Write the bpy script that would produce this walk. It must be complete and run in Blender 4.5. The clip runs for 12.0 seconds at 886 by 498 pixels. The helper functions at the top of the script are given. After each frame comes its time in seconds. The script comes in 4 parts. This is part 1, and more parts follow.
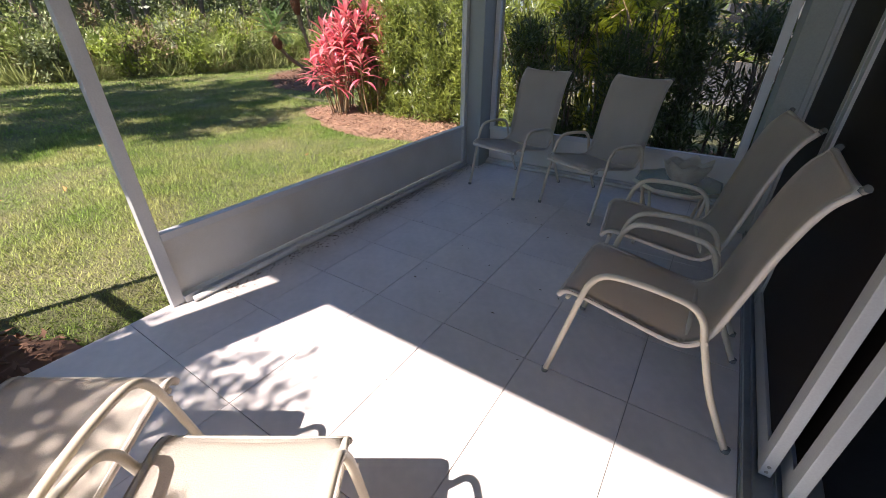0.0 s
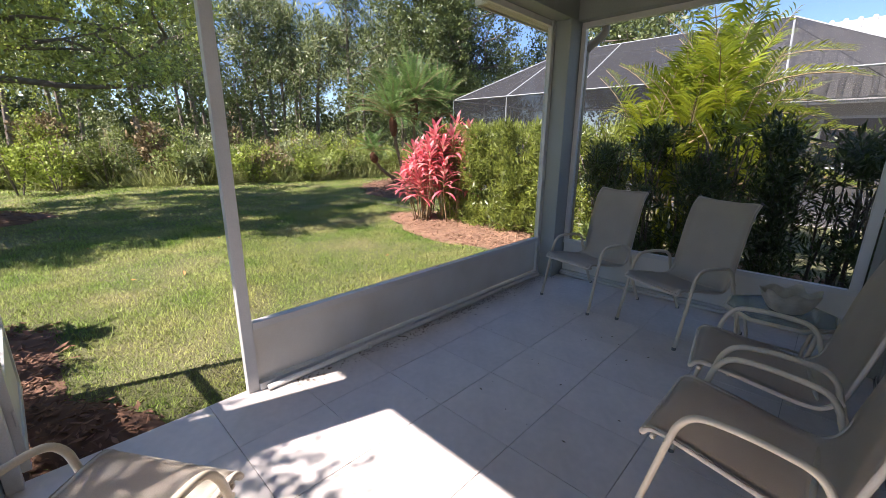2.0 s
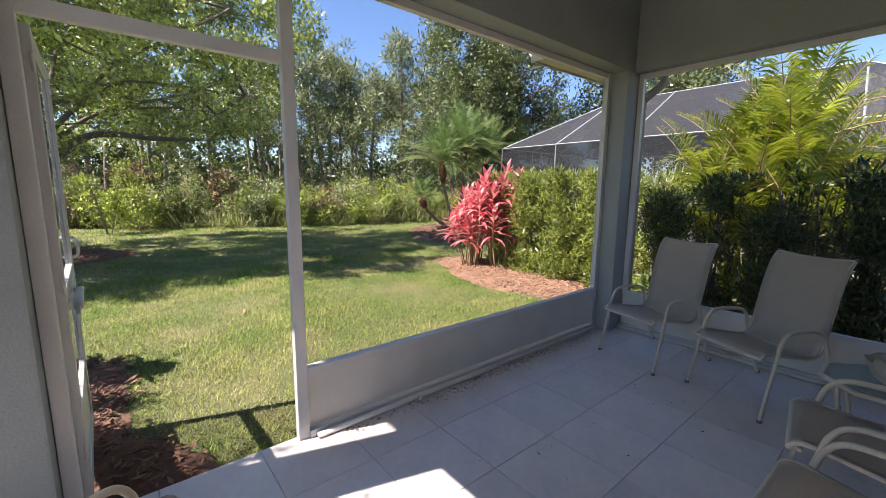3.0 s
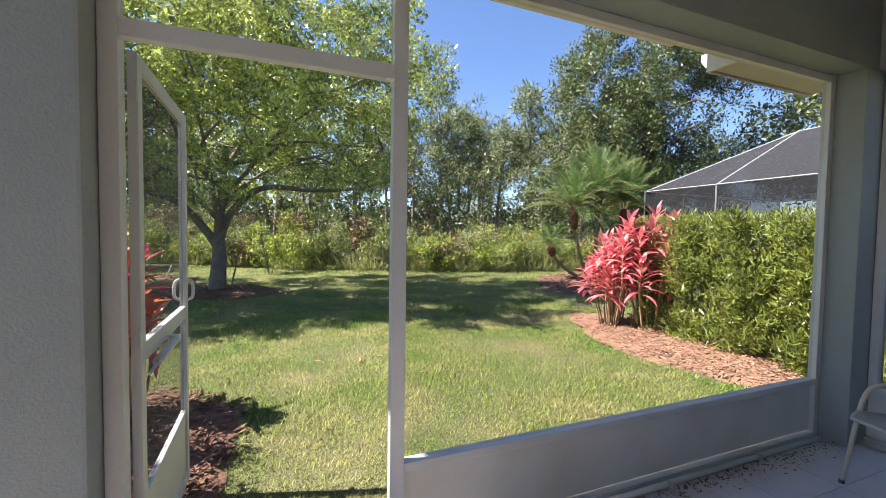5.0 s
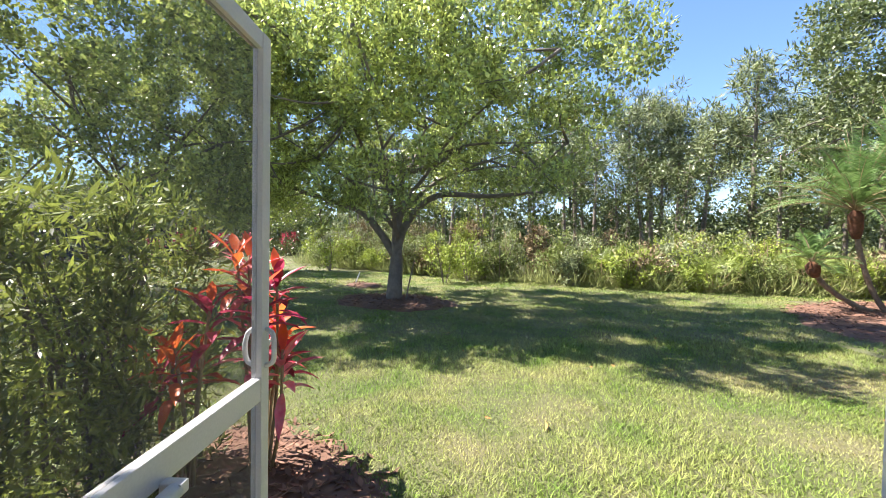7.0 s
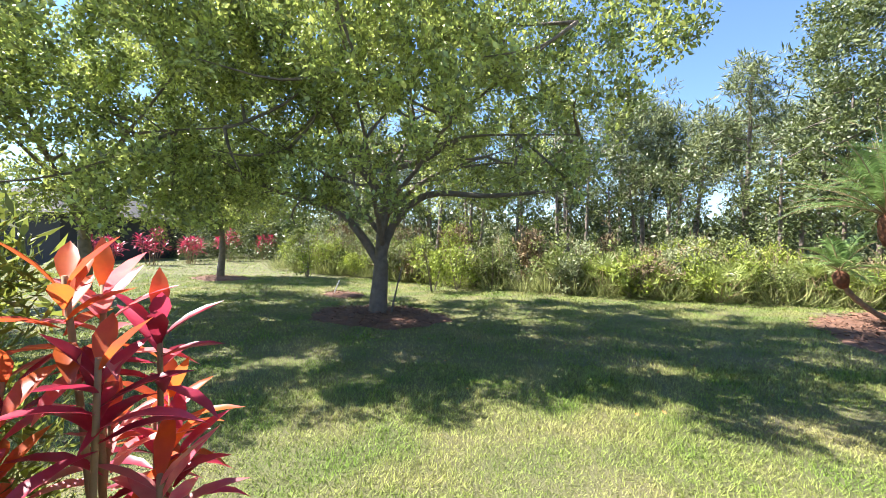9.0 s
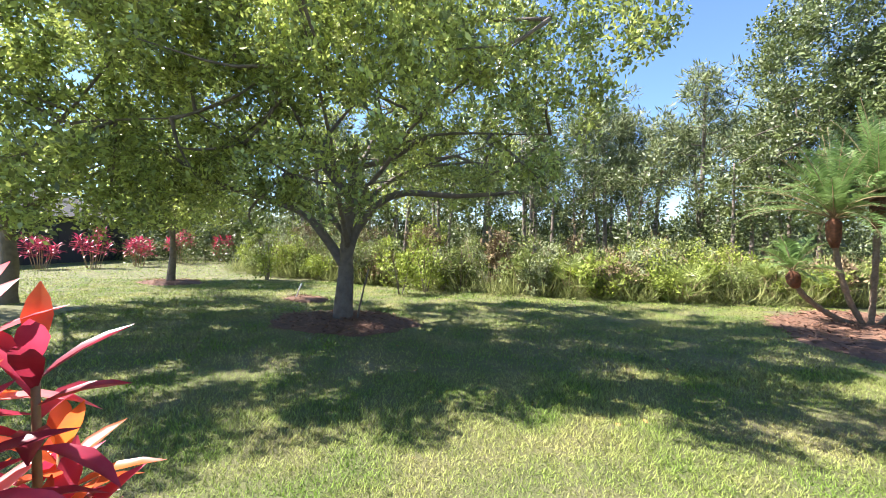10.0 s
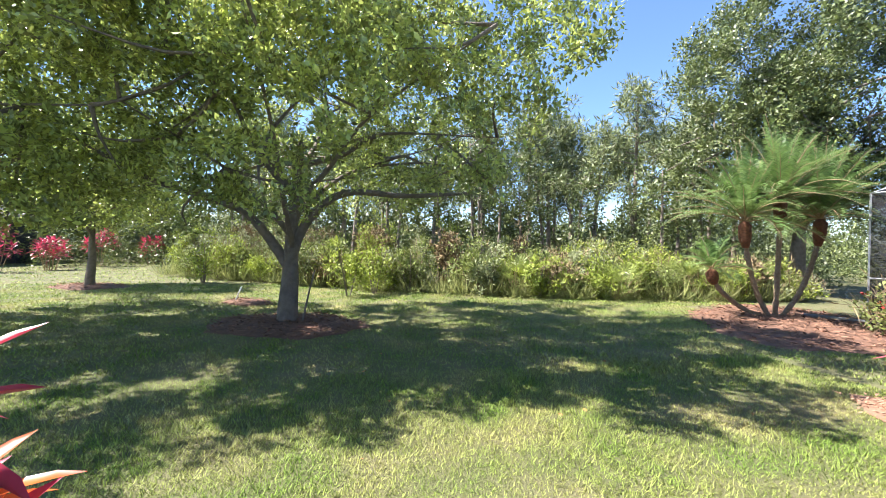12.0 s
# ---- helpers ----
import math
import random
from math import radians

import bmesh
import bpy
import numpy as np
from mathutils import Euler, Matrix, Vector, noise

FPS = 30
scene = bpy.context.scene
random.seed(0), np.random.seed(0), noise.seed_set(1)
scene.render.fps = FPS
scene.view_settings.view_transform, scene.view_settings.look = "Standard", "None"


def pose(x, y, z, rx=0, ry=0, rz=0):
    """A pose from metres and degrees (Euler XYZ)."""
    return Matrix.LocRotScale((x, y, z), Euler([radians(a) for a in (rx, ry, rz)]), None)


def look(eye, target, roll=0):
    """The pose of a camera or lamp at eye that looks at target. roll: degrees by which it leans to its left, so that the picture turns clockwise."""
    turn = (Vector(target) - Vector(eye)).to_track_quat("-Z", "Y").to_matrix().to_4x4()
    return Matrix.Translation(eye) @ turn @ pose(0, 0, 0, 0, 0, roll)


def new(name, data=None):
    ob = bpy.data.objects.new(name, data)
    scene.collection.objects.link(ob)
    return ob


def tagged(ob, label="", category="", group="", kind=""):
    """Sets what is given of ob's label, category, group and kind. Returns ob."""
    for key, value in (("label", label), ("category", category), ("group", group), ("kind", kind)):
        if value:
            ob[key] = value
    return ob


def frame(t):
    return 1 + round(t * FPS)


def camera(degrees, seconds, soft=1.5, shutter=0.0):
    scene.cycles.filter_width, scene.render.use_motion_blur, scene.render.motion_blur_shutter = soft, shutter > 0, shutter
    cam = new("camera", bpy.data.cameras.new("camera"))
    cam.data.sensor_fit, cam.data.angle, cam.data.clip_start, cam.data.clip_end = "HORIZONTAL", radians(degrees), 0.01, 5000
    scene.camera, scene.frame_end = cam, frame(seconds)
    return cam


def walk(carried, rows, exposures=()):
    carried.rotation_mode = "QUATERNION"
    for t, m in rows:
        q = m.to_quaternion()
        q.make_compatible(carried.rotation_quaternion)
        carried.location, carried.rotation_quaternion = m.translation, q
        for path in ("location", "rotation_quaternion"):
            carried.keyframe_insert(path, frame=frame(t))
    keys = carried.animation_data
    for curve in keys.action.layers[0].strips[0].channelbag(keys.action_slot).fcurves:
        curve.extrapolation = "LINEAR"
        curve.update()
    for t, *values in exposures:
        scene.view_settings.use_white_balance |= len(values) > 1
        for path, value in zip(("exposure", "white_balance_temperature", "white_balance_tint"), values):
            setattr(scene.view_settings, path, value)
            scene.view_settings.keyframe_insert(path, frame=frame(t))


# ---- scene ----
cam = camera(95.8, 12.0, soft=0.8)
METRES, EYE, TILT, LEAN, TURN = 3.745, 1.37, 0.0, 0.0, 33.5
ROWS = [
    (0.0, 0.0, 0.0, 0.0, 0.04, -29.36, -0.07),
    (0.5, 0.0034, -0.0017, 0.0031, 2.98, -25.79, -0.16),
    (1.0, 0.0021, -0.0031, 0.0075, 5.48, -22.01, -0.26),
    (1.5, -0.0005, -0.0045, 0.0114, 7.83, -18.5, -0.35),
    (2.0, -0.0049, -0.0048, 0.0147, 10.64, -15.0, -0.45),
    (2.5, -0.0127, -0.0035, 0.0182, 13.8, -11.71, -0.55),
    (3.0, -0.0267, 0.0003, 0.0212, 17.11, -8.82, -0.67),
    (5.0, -0.0977, 0.1401, 0.0134, 34.79, -2.32, -0.91),
    (5.5, -0.1372, 0.2109, 0.0084, 42.14, -1.95, -1.05),
    (6.0, -0.2017, 0.2639, 0.0066, 50.28, -1.64, -1.18),
    (6.5, -0.2948, 0.3114, 0.0128, 56.18, -1.49, -1.17),
    (7.0, -0.3848, 0.3621, 0.0154, 59.01, -1.4, -0.99),
    (9.0, -0.6715, 0.4841, 0.0257, 56.65, -0.89, -1.25),
    (9.5, -0.7119, 0.5003, 0.0291, 53.95, -0.72, -1.24),
    (10.0, -0.7424, 0.5167, 0.0282, 51.85, -0.62, -1.25),
    (10.5, -0.7549, 0.5277, 0.0294, 49.45, -0.45, -1.24),
    (11.0, -0.7528, 0.5255, 0.0263, 47.41, -0.33, -1.25),
    (11.5, -0.7458, 0.5198, 0.024, 45.98, -0.3, -1.27),
    (12.0, -0.7394, 0.515, 0.0209, 44.61, -0.26, -1.26),
]
walk(cam, [(t, pose(0, 0, EYE, TILT, LEAN, TURN) @ pose(METRES * x, METRES * y, METRES * z, 90 + pitch, roll, yaw)) for t, x, y, z, yaw, pitch, roll in ROWS],
     [(0.0, 1.5, 6400, 20), (3.0, 1.58, 6400, 20), (5.5, 1.72, 6350, 18), (7.5, 1.92, 6250, 17), (12.0, 1.92, 6250, 16)])

# ---- world, sun ----
SUN_EL, SUN_AZ = radians(52), math.atan2(-0.29, -0.96)
to_sun = Vector((math.cos(SUN_EL) * math.sin(SUN_AZ), math.cos(SUN_EL) * math.cos(SUN_AZ), math.sin(SUN_EL)))
world = bpy.data.worlds.new("world")
scene.world = world
world.use_nodes = True
sky = world.node_tree.nodes.new("ShaderNodeTexSky")
sky.sky_type, sky.sun_disc = "NISHITA", False
sky.sun_elevation, sky.sun_rotation = SUN_EL, SUN_AZ % (2 * math.pi)
sky.air_density, sky.dust_density, sky.ozone_density = 1.0, 0.0, 6.0
background = world.node_tree.nodes["Background"]
background.inputs["Strength"].default_value = 0.085
world.node_tree.links.new(sky.outputs[0], background.inputs["Color"])
sun = new("sun", bpy.data.lights.new("sun", "SUN"))
sun.data.energy, sun.data.angle, sun.data.color = 5.0, radians(0.55), (1.0, 0.94, 0.84)
sun.matrix_world = look(to_sun * 60, (0, 0, 0))


# ---- materials ----
def material(name, color, rough=0.6, metal=0.0, spot=None, scale=3.0, amount=0.5, grain=40.0, bump=0.15, island=0.0,
             each=0.0, translucent=0.0, see=0.0, spec=0.5, depth=0.01):
    """A surface with a base colour, blotches towards a second colour, fine grain, relief and variation piece by piece."""
    m = bpy.data.materials.new(name)
    m.use_nodes = True
    n, l = m.node_tree.nodes, m.node_tree.links
    p = n["Principled BSDF"]
    out = n["Material Output"]
    where = n.new("ShaderNodeTexCoord")
    big = n.new("ShaderNodeTexNoise")
    big.inputs["Scale"].default_value, big.inputs["Detail"].default_value = scale, 5
    fine = n.new("ShaderNodeTexNoise")
    fine.inputs["Scale"].default_value, fine.inputs["Detail"].default_value = grain, 3
    for t in (big, fine):
        l.new(where.outputs["Object"], t.inputs["Vector"])
    ramp = n.new("ShaderNodeMapRange")
    ramp.inputs["From Min"].default_value, ramp.inputs["From Max"].default_value = 0.35, 0.7
    ramp.inputs["To Max"].default_value = amount
    l.new(big.outputs["Fac"], ramp.inputs["Value"])
    mix = n.new("ShaderNodeMix")
    mix.data_type = "RGBA"
    mix.inputs[6].default_value = (*color, 1)
    mix.inputs[7].default_value = (*(spot or [c * 0.8 for c in color]), 1)
    l.new(ramp.outputs[0], mix.inputs["Factor"])
    tone = n.new("ShaderNodeHueSaturation")
    l.new(mix.outputs[2], tone.inputs["Color"])
    value = n.new("ShaderNodeMapRange")
    value.inputs["To Min"].default_value, value.inputs["To Max"].default_value = 0.88, 1.12
    l.new(fine.outputs["Fac"], value.inputs["Value"])
    last = value.outputs[0]
    for socket, width in (("island", island), ("each", each)):
        if width:
            source = n.new("ShaderNodeNewGeometry" if socket == "island" else "ShaderNodeObjectInfo")
            spread = n.new("ShaderNodeMapRange")
            spread.inputs["To Min"].default_value, spread.inputs["To Max"].default_value = 1 - width, 1 + width
            l.new(source.outputs["Random Per Island" if socket == "island" else "Random"], spread.inputs["Value"])
            times = n.new("ShaderNodeMath")
            times.operation = "MULTIPLY"
            l.new(last, times.inputs[0])
            l.new(spread.outputs[0], times.inputs[1])
            last = times.outputs[0]
    l.new(last, tone.inputs["Value"])
    l.new(tone.outputs[0], p.inputs["Base Color"])
    p.inputs["Roughness"].default_value, p.inputs["Metallic"].default_value = rough, metal
    p.inputs["Specular IOR Level"].default_value = spec
    if bump:
        b = n.new("ShaderNodeBump")
        b.inputs["Strength"].default_value, b.inputs["Distance"].default_value = bump, depth
        l.new(fine.outputs["Fac"], b.inputs["Height"])
        l.new(b.outputs[0], p.inputs["Normal"])
    surface = p.outputs[0]
    if translucent:
        t = n.new("ShaderNodeBsdfTranslucent")
        l.new(tone.outputs[0], t.inputs["Color"])
        mx = n.new("ShaderNodeMixShader")
        mx.inputs[0].default_value = translucent
        l.new(surface, mx.inputs[1])
        l.new(t.outputs[0], mx.inputs[2])
        surface = mx.outputs[0]
    if see:
        t = n.new("ShaderNodeBsdfTransparent")
        mx = n.new("ShaderNodeMixShader")
        mx.inputs[0].default_value = see
        l.new(surface, mx.inputs[1])
        l.new(t.outputs[0], mx.inputs[2])
        surface = mx.outputs[0]
    l.new(surface, out.inputs["Surface"])
    return m


STUCCO = material("stucco", (0.335, 0.355, 0.335), 0.88, spot=(0.28, 0.295, 0.28), scale=2, grain=90, bump=0.5, depth=0.006, spec=0.3)
CEILING = material("ceiling_paint", (0.58, 0.57, 0.525), 0.85, grain=120, bump=0.3)
ALU = material("white_aluminium", (0.66, 0.65, 0.63), 0.38, spot=(0.54, 0.53, 0.5), scale=4, amount=0.35, grain=150, bump=0.04)
PANEL = material("kick_panel_paint", (0.72, 0.7, 0.65), 0.42, spot=(0.58, 0.54, 0.46), scale=3, amount=0.6, grain=200, bump=0.04)
TILE = material("stone_tile", (0.7, 0.635, 0.6), 0.42, spot=(0.6, 0.545, 0.515), scale=3.5, amount=0.8, grain=22, bump=0.03, each=0.05)
GROUT = material("grout", (0.4, 0.37, 0.35), 0.95, grain=80)
CONCRETE = material("concrete", (0.5, 0.48, 0.45), 0.9, grain=60, bump=0.4)
TUBE = material("beige_powder_coat", (0.62, 0.55, 0.43), 0.4, spot=(0.5, 0.42, 0.31), scale=9, amount=0.5, grain=200, bump=0.03)
SLING = material("beige_sling_mesh", (0.63, 0.565, 0.485), 0.85, spot=(0.55, 0.495, 0.42), scale=6, amount=0.5, grain=260, bump=0.35,
                 translucent=0.08, depth=0.003)
RUBBER = material("grey_plastic", (0.17, 0.17, 0.16), 0.7)
SHELL = material("shell", (0.84, 0.78, 0.66), 0.45, spot=(0.56, 0.46, 0.34), scale=14, amount=0.7, grain=60)
# Near-black room shell; the lack of light indoors is put into its colour
DARK = material("painted_dark_interior", (0.045, 0.04, 0.038), 0.9, amount=0.2, bump=0)
STEEL = material("track_metal", (0.4, 0.42, 0.42), 0.45, 0.6, spot=(0.28, 0.28, 0.27), scale=8)
LEAF_OAK = material("oak_leaf", (0.42, 0.475, 0.12), 0.3, spot=(0.19, 0.25, 0.07), scale=1.6, amount=0.9, island=0.65, translucent=0.38, bump=0, spec=0.8)
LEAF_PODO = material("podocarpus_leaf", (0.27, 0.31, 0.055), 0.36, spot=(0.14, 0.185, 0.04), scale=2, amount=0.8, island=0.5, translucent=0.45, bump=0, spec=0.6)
# Darker podocarpus leaf; the house's shade on this hedge is put into its colour
LEAF_PODO_SHADED = material("shaded_podocarpus_leaf", (0.085, 0.12, 0.03), 0.45, spot=(0.05, 0.075, 0.02), scale=2, amount=0.8, island=0.4, translucent=0.2, bump=0)
LEAF_ARECA = material("areca_leaf", (0.33, 0.36, 0.025), 0.36, spot=(0.12, 0.2, 0.025), scale=2.5, amount=0.85, island=0.4, translucent=0.4, bump=0)
LEAF_DATE = material("date_palm_leaf", (0.2, 0.3, 0.09), 0.38, spot=(0.11, 0.2, 0.055), scale=2, amount=0.7, island=0.35, translucent=0.3, bump=0)
LEAF_SAW = material("palmetto_leaf", (0.28, 0.33, 0.085), 0.42, spot=(0.17, 0.22, 0.06), scale=1, amount=0.7, island=0.35, translucent=0.3, bump=0)
LEAF_TI = material("pink_ti_leaf", (0.7, 0.11, 0.17), 0.38, spot=(0.78, 0.4, 0.33), scale=7, amount=0.9, island=0.4, translucent=0.4, bump=0)
LEAF_TI_ORANGE = material("orange_ti_leaf", (0.68, 0.17, 0.025), 0.36, spot=(0.5, 0.04, 0.06), scale=6, amount=0.8, island=0.3, translucent=0.5, bump=0)
LEAF_TI_DARK = material("burgundy_ti_leaf", (0.32, 0.022, 0.05), 0.36, spot=(0.52, 0.07, 0.13), scale=6, amount=0.8, island=0.4, translucent=0.45, bump=0)
LEAF_SCRUB = material("scrub_leaf", (0.22, 0.26, 0.07), 0.6, spot=(0.11, 0.145, 0.045), scale=0.7, amount=0.9, island=0.5, translucent=0.25, bump=0, spec=0.3)
LEAF_LIME = material("bright_shrub_leaf", (0.3, 0.36, 0.055), 0.55, spot=(0.16, 0.21, 0.04), scale=0.9, amount=0.8, island=0.45, translucent=0.3, bump=0, spec=0.3)
LEAF_SILVER = material("silvery_shrub_leaf", (0.29, 0.32, 0.17), 0.65, spot=(0.18, 0.21, 0.09), scale=1.0, amount=0.8, island=0.4, translucent=0.2, bump=0, spec=0.3)
LEAF_REED = material("tall_grass_blade", (0.34, 0.35, 0.14), 0.6, spot=(0.22, 0.26, 0.08), scale=1.0, amount=0.8, island=0.45, translucent=0.3, bump=0, spec=0.25)
LEAF_DRY = material("dry_twigs", (0.24, 0.18, 0.1), 0.85, spot=(0.15, 0.1, 0.06), scale=1, amount=0.8, island=0.4, bump=0, spec=0.2)
LEAF_PINE = material("pine_needles", (0.2, 0.235, 0.085), 0.5, spot=(0.1, 0.13, 0.05), scale=0.7, amount=0.9, island=0.45, translucent=0.15, bump=0)
LEAF_WOODS = material("far_woods_leaf", (0.15, 0.185, 0.055), 0.45, spot=(0.06, 0.085, 0.028), scale=0.4, amount=0.9, island=0.5, translucent=0.18, bump=0)
BARK = material("grey_bark", (0.2, 0.165, 0.13), 0.95, spot=(0.12, 0.1, 0.08), scale=9, amount=0.9, grain=45, bump=0.9, depth=0.03)
PINE_BARK = material("pine_bark", (0.24, 0.195, 0.155), 0.95, spot=(0.12, 0.095, 0.075), scale=5, amount=0.9, grain=20, bump=0.8, depth=0.04)
PALM_TRUNK = material("palm_trunk", (0.27, 0.2, 0.13), 0.95, spot=(0.16, 0.11, 0.07), scale=20, amount=0.9, grain=50, bump=0.8, depth=0.03)
PALM_HEAD = material("palm_leaf_bases", (0.19, 0.075, 0.035), 0.95, spot=(0.09, 0.04, 0.02), scale=20, amount=0.9, grain=60, bump=0.8, depth=0.03)
STEM = material("tan_stem", (0.33, 0.24, 0.13), 0.8, grain=60)
GRASS = material("grass_blade", (0.155, 0.245, 0.036), 0.6, spot=(0.355, 0.345, 0.12), scale=1.3, amount=0.95, island=0.6, translucent=0.28, bump=0, spec=0.25)
SOIL = material("lawn_soil", (0.115, 0.13, 0.045), 0.95, spot=(0.2, 0.175, 0.09), scale=1.3, amount=0.8, grain=70, bump=0.9, depth=0.04)
MULCH = material("bark_mulch", (0.22, 0.115, 0.07), 0.95, spot=(0.13, 0.07, 0.045), scale=5, amount=0.8, island=0.5, bump=0.2)
STRAW = material("pine_straw", (0.34, 0.2, 0.125), 0.95, spot=(0.22, 0.12, 0.075), scale=5, amount=0.8, island=0.4, bump=0.2)
SCREEN = material("insect_screen", (0.05, 0.055, 0.06), 0.8, see=0.93, bump=0)
DOOR_SCREEN = material("door_insect_screen", (0.1, 0.105, 0.11), 0.8, see=0.76, bump=0)
CAGE_SCREEN = material("pool_cage_screen", (0.028, 0.028, 0.031), 0.8, see=0.2, bump=0)
CAGE_SIDE = material("pool_cage_side_screen", (0.03, 0.031, 0.034), 0.9, see=0.34, bump=0, spec=0.1)
ROOF = material("roof_tile", (0.68, 0.66, 0.62), 0.8, spot=(0.5, 0.47, 0.43), scale=4, each=0.06)
HOUSE = material("house_wall", (0.62, 0.55, 0.47), 0.9, grain=60)
# Dark porch screen; roof and posts share it, their shade put into the colour
SHADE_WALL = material("dark_cage_painted_shade", (0.055, 0.052, 0.05), 0.9)
# Opaque near-black pane; the darkness of the room behind is put into its colour
GLASS = material("near_black_pane", (0.014, 0.011, 0.01), 0.35, amount=0.1, bump=0, spec=0.03)
TABLE_GLASS = material("table_glass", (0.3, 0.4, 0.4), 0.08, amount=0.1, bump=0, see=0.45)
DOWNPIPE = material("tan_downspout", (0.42, 0.34, 0.24), 0.5)
DEBRIS = material("leaf_litter", (0.1, 0.065, 0.035), 0.9, island=0.5, bump=0)
# White frames toned down to grey; the doors' shade is put into this colour
FRAME_DARKENED = material("darkened_white_frame", (0.36, 0.37, 0.37), 0.45, spot=(0.33, 0.33, 0.32), scale=4, amount=0.4, grain=150, bump=0.04)
GUTTER = material("gutter_paint", (0.8, 0.8, 0.78), 0.45)


# ---- building helpers ----
def quick(name, verts, faces):
    """A mesh from arrays of corners and of faces with one count of corners each."""
    me = bpy.data.meshes.new(name)
    verts, faces = np.asarray(verts, dtype=np.float32), np.asarray(faces, dtype=np.int32)
    k = faces.shape[1]
    me.vertices.add(len(verts))
    me.vertices.foreach_set("co", verts.ravel())
    me.loops.add(faces.size)
    me.loops.foreach_set("vertex_index", faces.ravel())
    me.polygons.add(len(faces))
    me.polygons.foreach_set("loop_start", np.arange(0, faces.size, k, dtype=np.int32))
    me.update(calc_edges=True)
    me.validate()
    return me


def thing(name, label, category, m=None, group="", kind=""):
    ob = new(name)
    ob.empty_display_size = 0.1
    ob.matrix_world = m or Matrix()
    return tagged(ob, label, category, group, kind)


def put(ob, parent, mat, label="", smooth=False):
    ob.data.materials.append(mat)
    if smooth:
        ob.data.polygons.foreach_set("use_smooth", [True] * len(ob.data.polygons))
    ob.parent = parent
    if label:
        ob["label"] = label
    return ob


def part(name, bm, mat, parent=None, label="", smooth=False):
    me = bpy.data.meshes.new(name)
    bm.normal_update()
    bm.to_mesh(me)
    bm.free()
    return put(new(name, me), parent, mat, label, smooth)


def block(x0, x1, y0, y1, z0, z1, bevel=0.0, bm=None):
    bm = bm or bmesh.new()
    made = bmesh.ops.create_cube(bm, size=1)["verts"]
    for v in made:
        v.co = ((x0 + x1) / 2 + v.co.x * (x1 - x0), (y0 + y1) / 2 + v.co.y * (y1 - y0), (z0 + z1) / 2 + v.co.z * (z1 - z0))
    if bevel:
        edges = list({e for v in made for e in v.link_edges})
        bmesh.ops.bevel(bm, geom=edges, offset=bevel, segments=2, profile=0.7, affect="EDGES")
    return bm


def structure(name, bm, mat, label, category, smooth=False):
    return tagged(part(name, bm, mat, None, "", smooth), label, category, "", "structure")


def smooth_path(points, steps=6):
    """A Catmull-Rom curve through the points."""
    p = [np.array(q, float) for q in points]
    p = [2 * p[0] - p[1]] + p + [2 * p[-1] - p[-2]]
    out = []
    for i in range(1, len(p) - 2):
        for s in np.linspace(0, 1, steps, endpoint=False):
            a, b, c, d = p[i - 1:i + 3]
            out.append(0.5 * (2 * b + (c - a) * s + (2 * a - 5 * b + 4 * c - d) * s * s + (3 * b - a - 3 * c + d) * s ** 3))
    return out + [p[-2]]


def sweep(points, radius, sides=8, flat=1.0, bm=None, up=(0, 0, 1)):
    """A tube along the points; radius is one number or one for each point, flat squeezes it along up."""
    bm = bm or bmesh.new()
    pts = [Vector(p) for p in points]
    rad = [radius] * len(pts) if np.isscalar(radius) else list(radius)
    rings, side = [], None
    for i, p in enumerate(pts):
        d = (pts[min(i + 1, len(pts) - 1)] - pts[max(i - 1, 0)]).normalized()
        ref = Vector(up) if side is None else side.cross(d)
        if abs(ref.normalized().dot(d)) > 0.98:
            ref = Vector((1, 0, 0)) if abs(d.x) < 0.9 else Vector((0, 1, 0))
        s = d.cross(ref).normalized() if side is None else d.cross(side.cross(d) if side.cross(d).length > 1e-4 else ref).normalized()
        if side is not None and s.dot(side) < 0:
            s = -s
        side = s
        u = side.cross(d).normalized()
        rings.append([bm.verts.new(p + side * math.cos(a) * rad[i] + u * math.sin(a) * rad[i] * flat)
                      for a in (2 * math.pi * k / sides for k in range(sides))])
    for r0, r1 in zip(rings, rings[1:]):
        for k in range(sides):
            bm.faces.new((r0[k], r0[(k + 1) % sides], r1[(k + 1) % sides], r1[k]))
    bm.faces.new(rings[0][::-1])
    bm.faces.new(rings[-1])
    return bm


def unit(a):
    return a / np.maximum(np.linalg.norm(a, axis=-1, keepdims=True), 1e-9)


def leaf_arrays(rng, centres, each, spread, size, slim=0.5, up=0.4, vary=0.4):
    """Folded four-cornered leaves scattered round each centre."""
    c = np.repeat(np.asarray(centres, float), each, axis=0)
    n = len(c)
    off = rng.normal(size=(n, 3))
    off = unit(off) * rng.random((n, 1)) ** 0.45 * np.asarray(spread)
    base = c + off
    d = unit(unit(off) * 0.7 + rng.normal(size=(n, 3)) * 0.8 + (0, 0, up))
    s = unit(np.cross(d, rng.normal(size=(n, 3)) * 0.7 + (-0.2, -0.6, 1.0)))
    length = size * (1 + vary * rng.normal(size=(n, 1))).clip(0.4, 1.8)
    tip, mid = base + d * length, base + d * length * 0.5
    w = s * length * slim * 0.5
    lift = unit(np.cross(d, s)) * length * 0.08
    verts = np.stack([base, mid - w + lift, tip, mid + w + lift], axis=1).reshape(-1, 3)
    return verts, np.arange(n * 4).reshape(-1, 4)


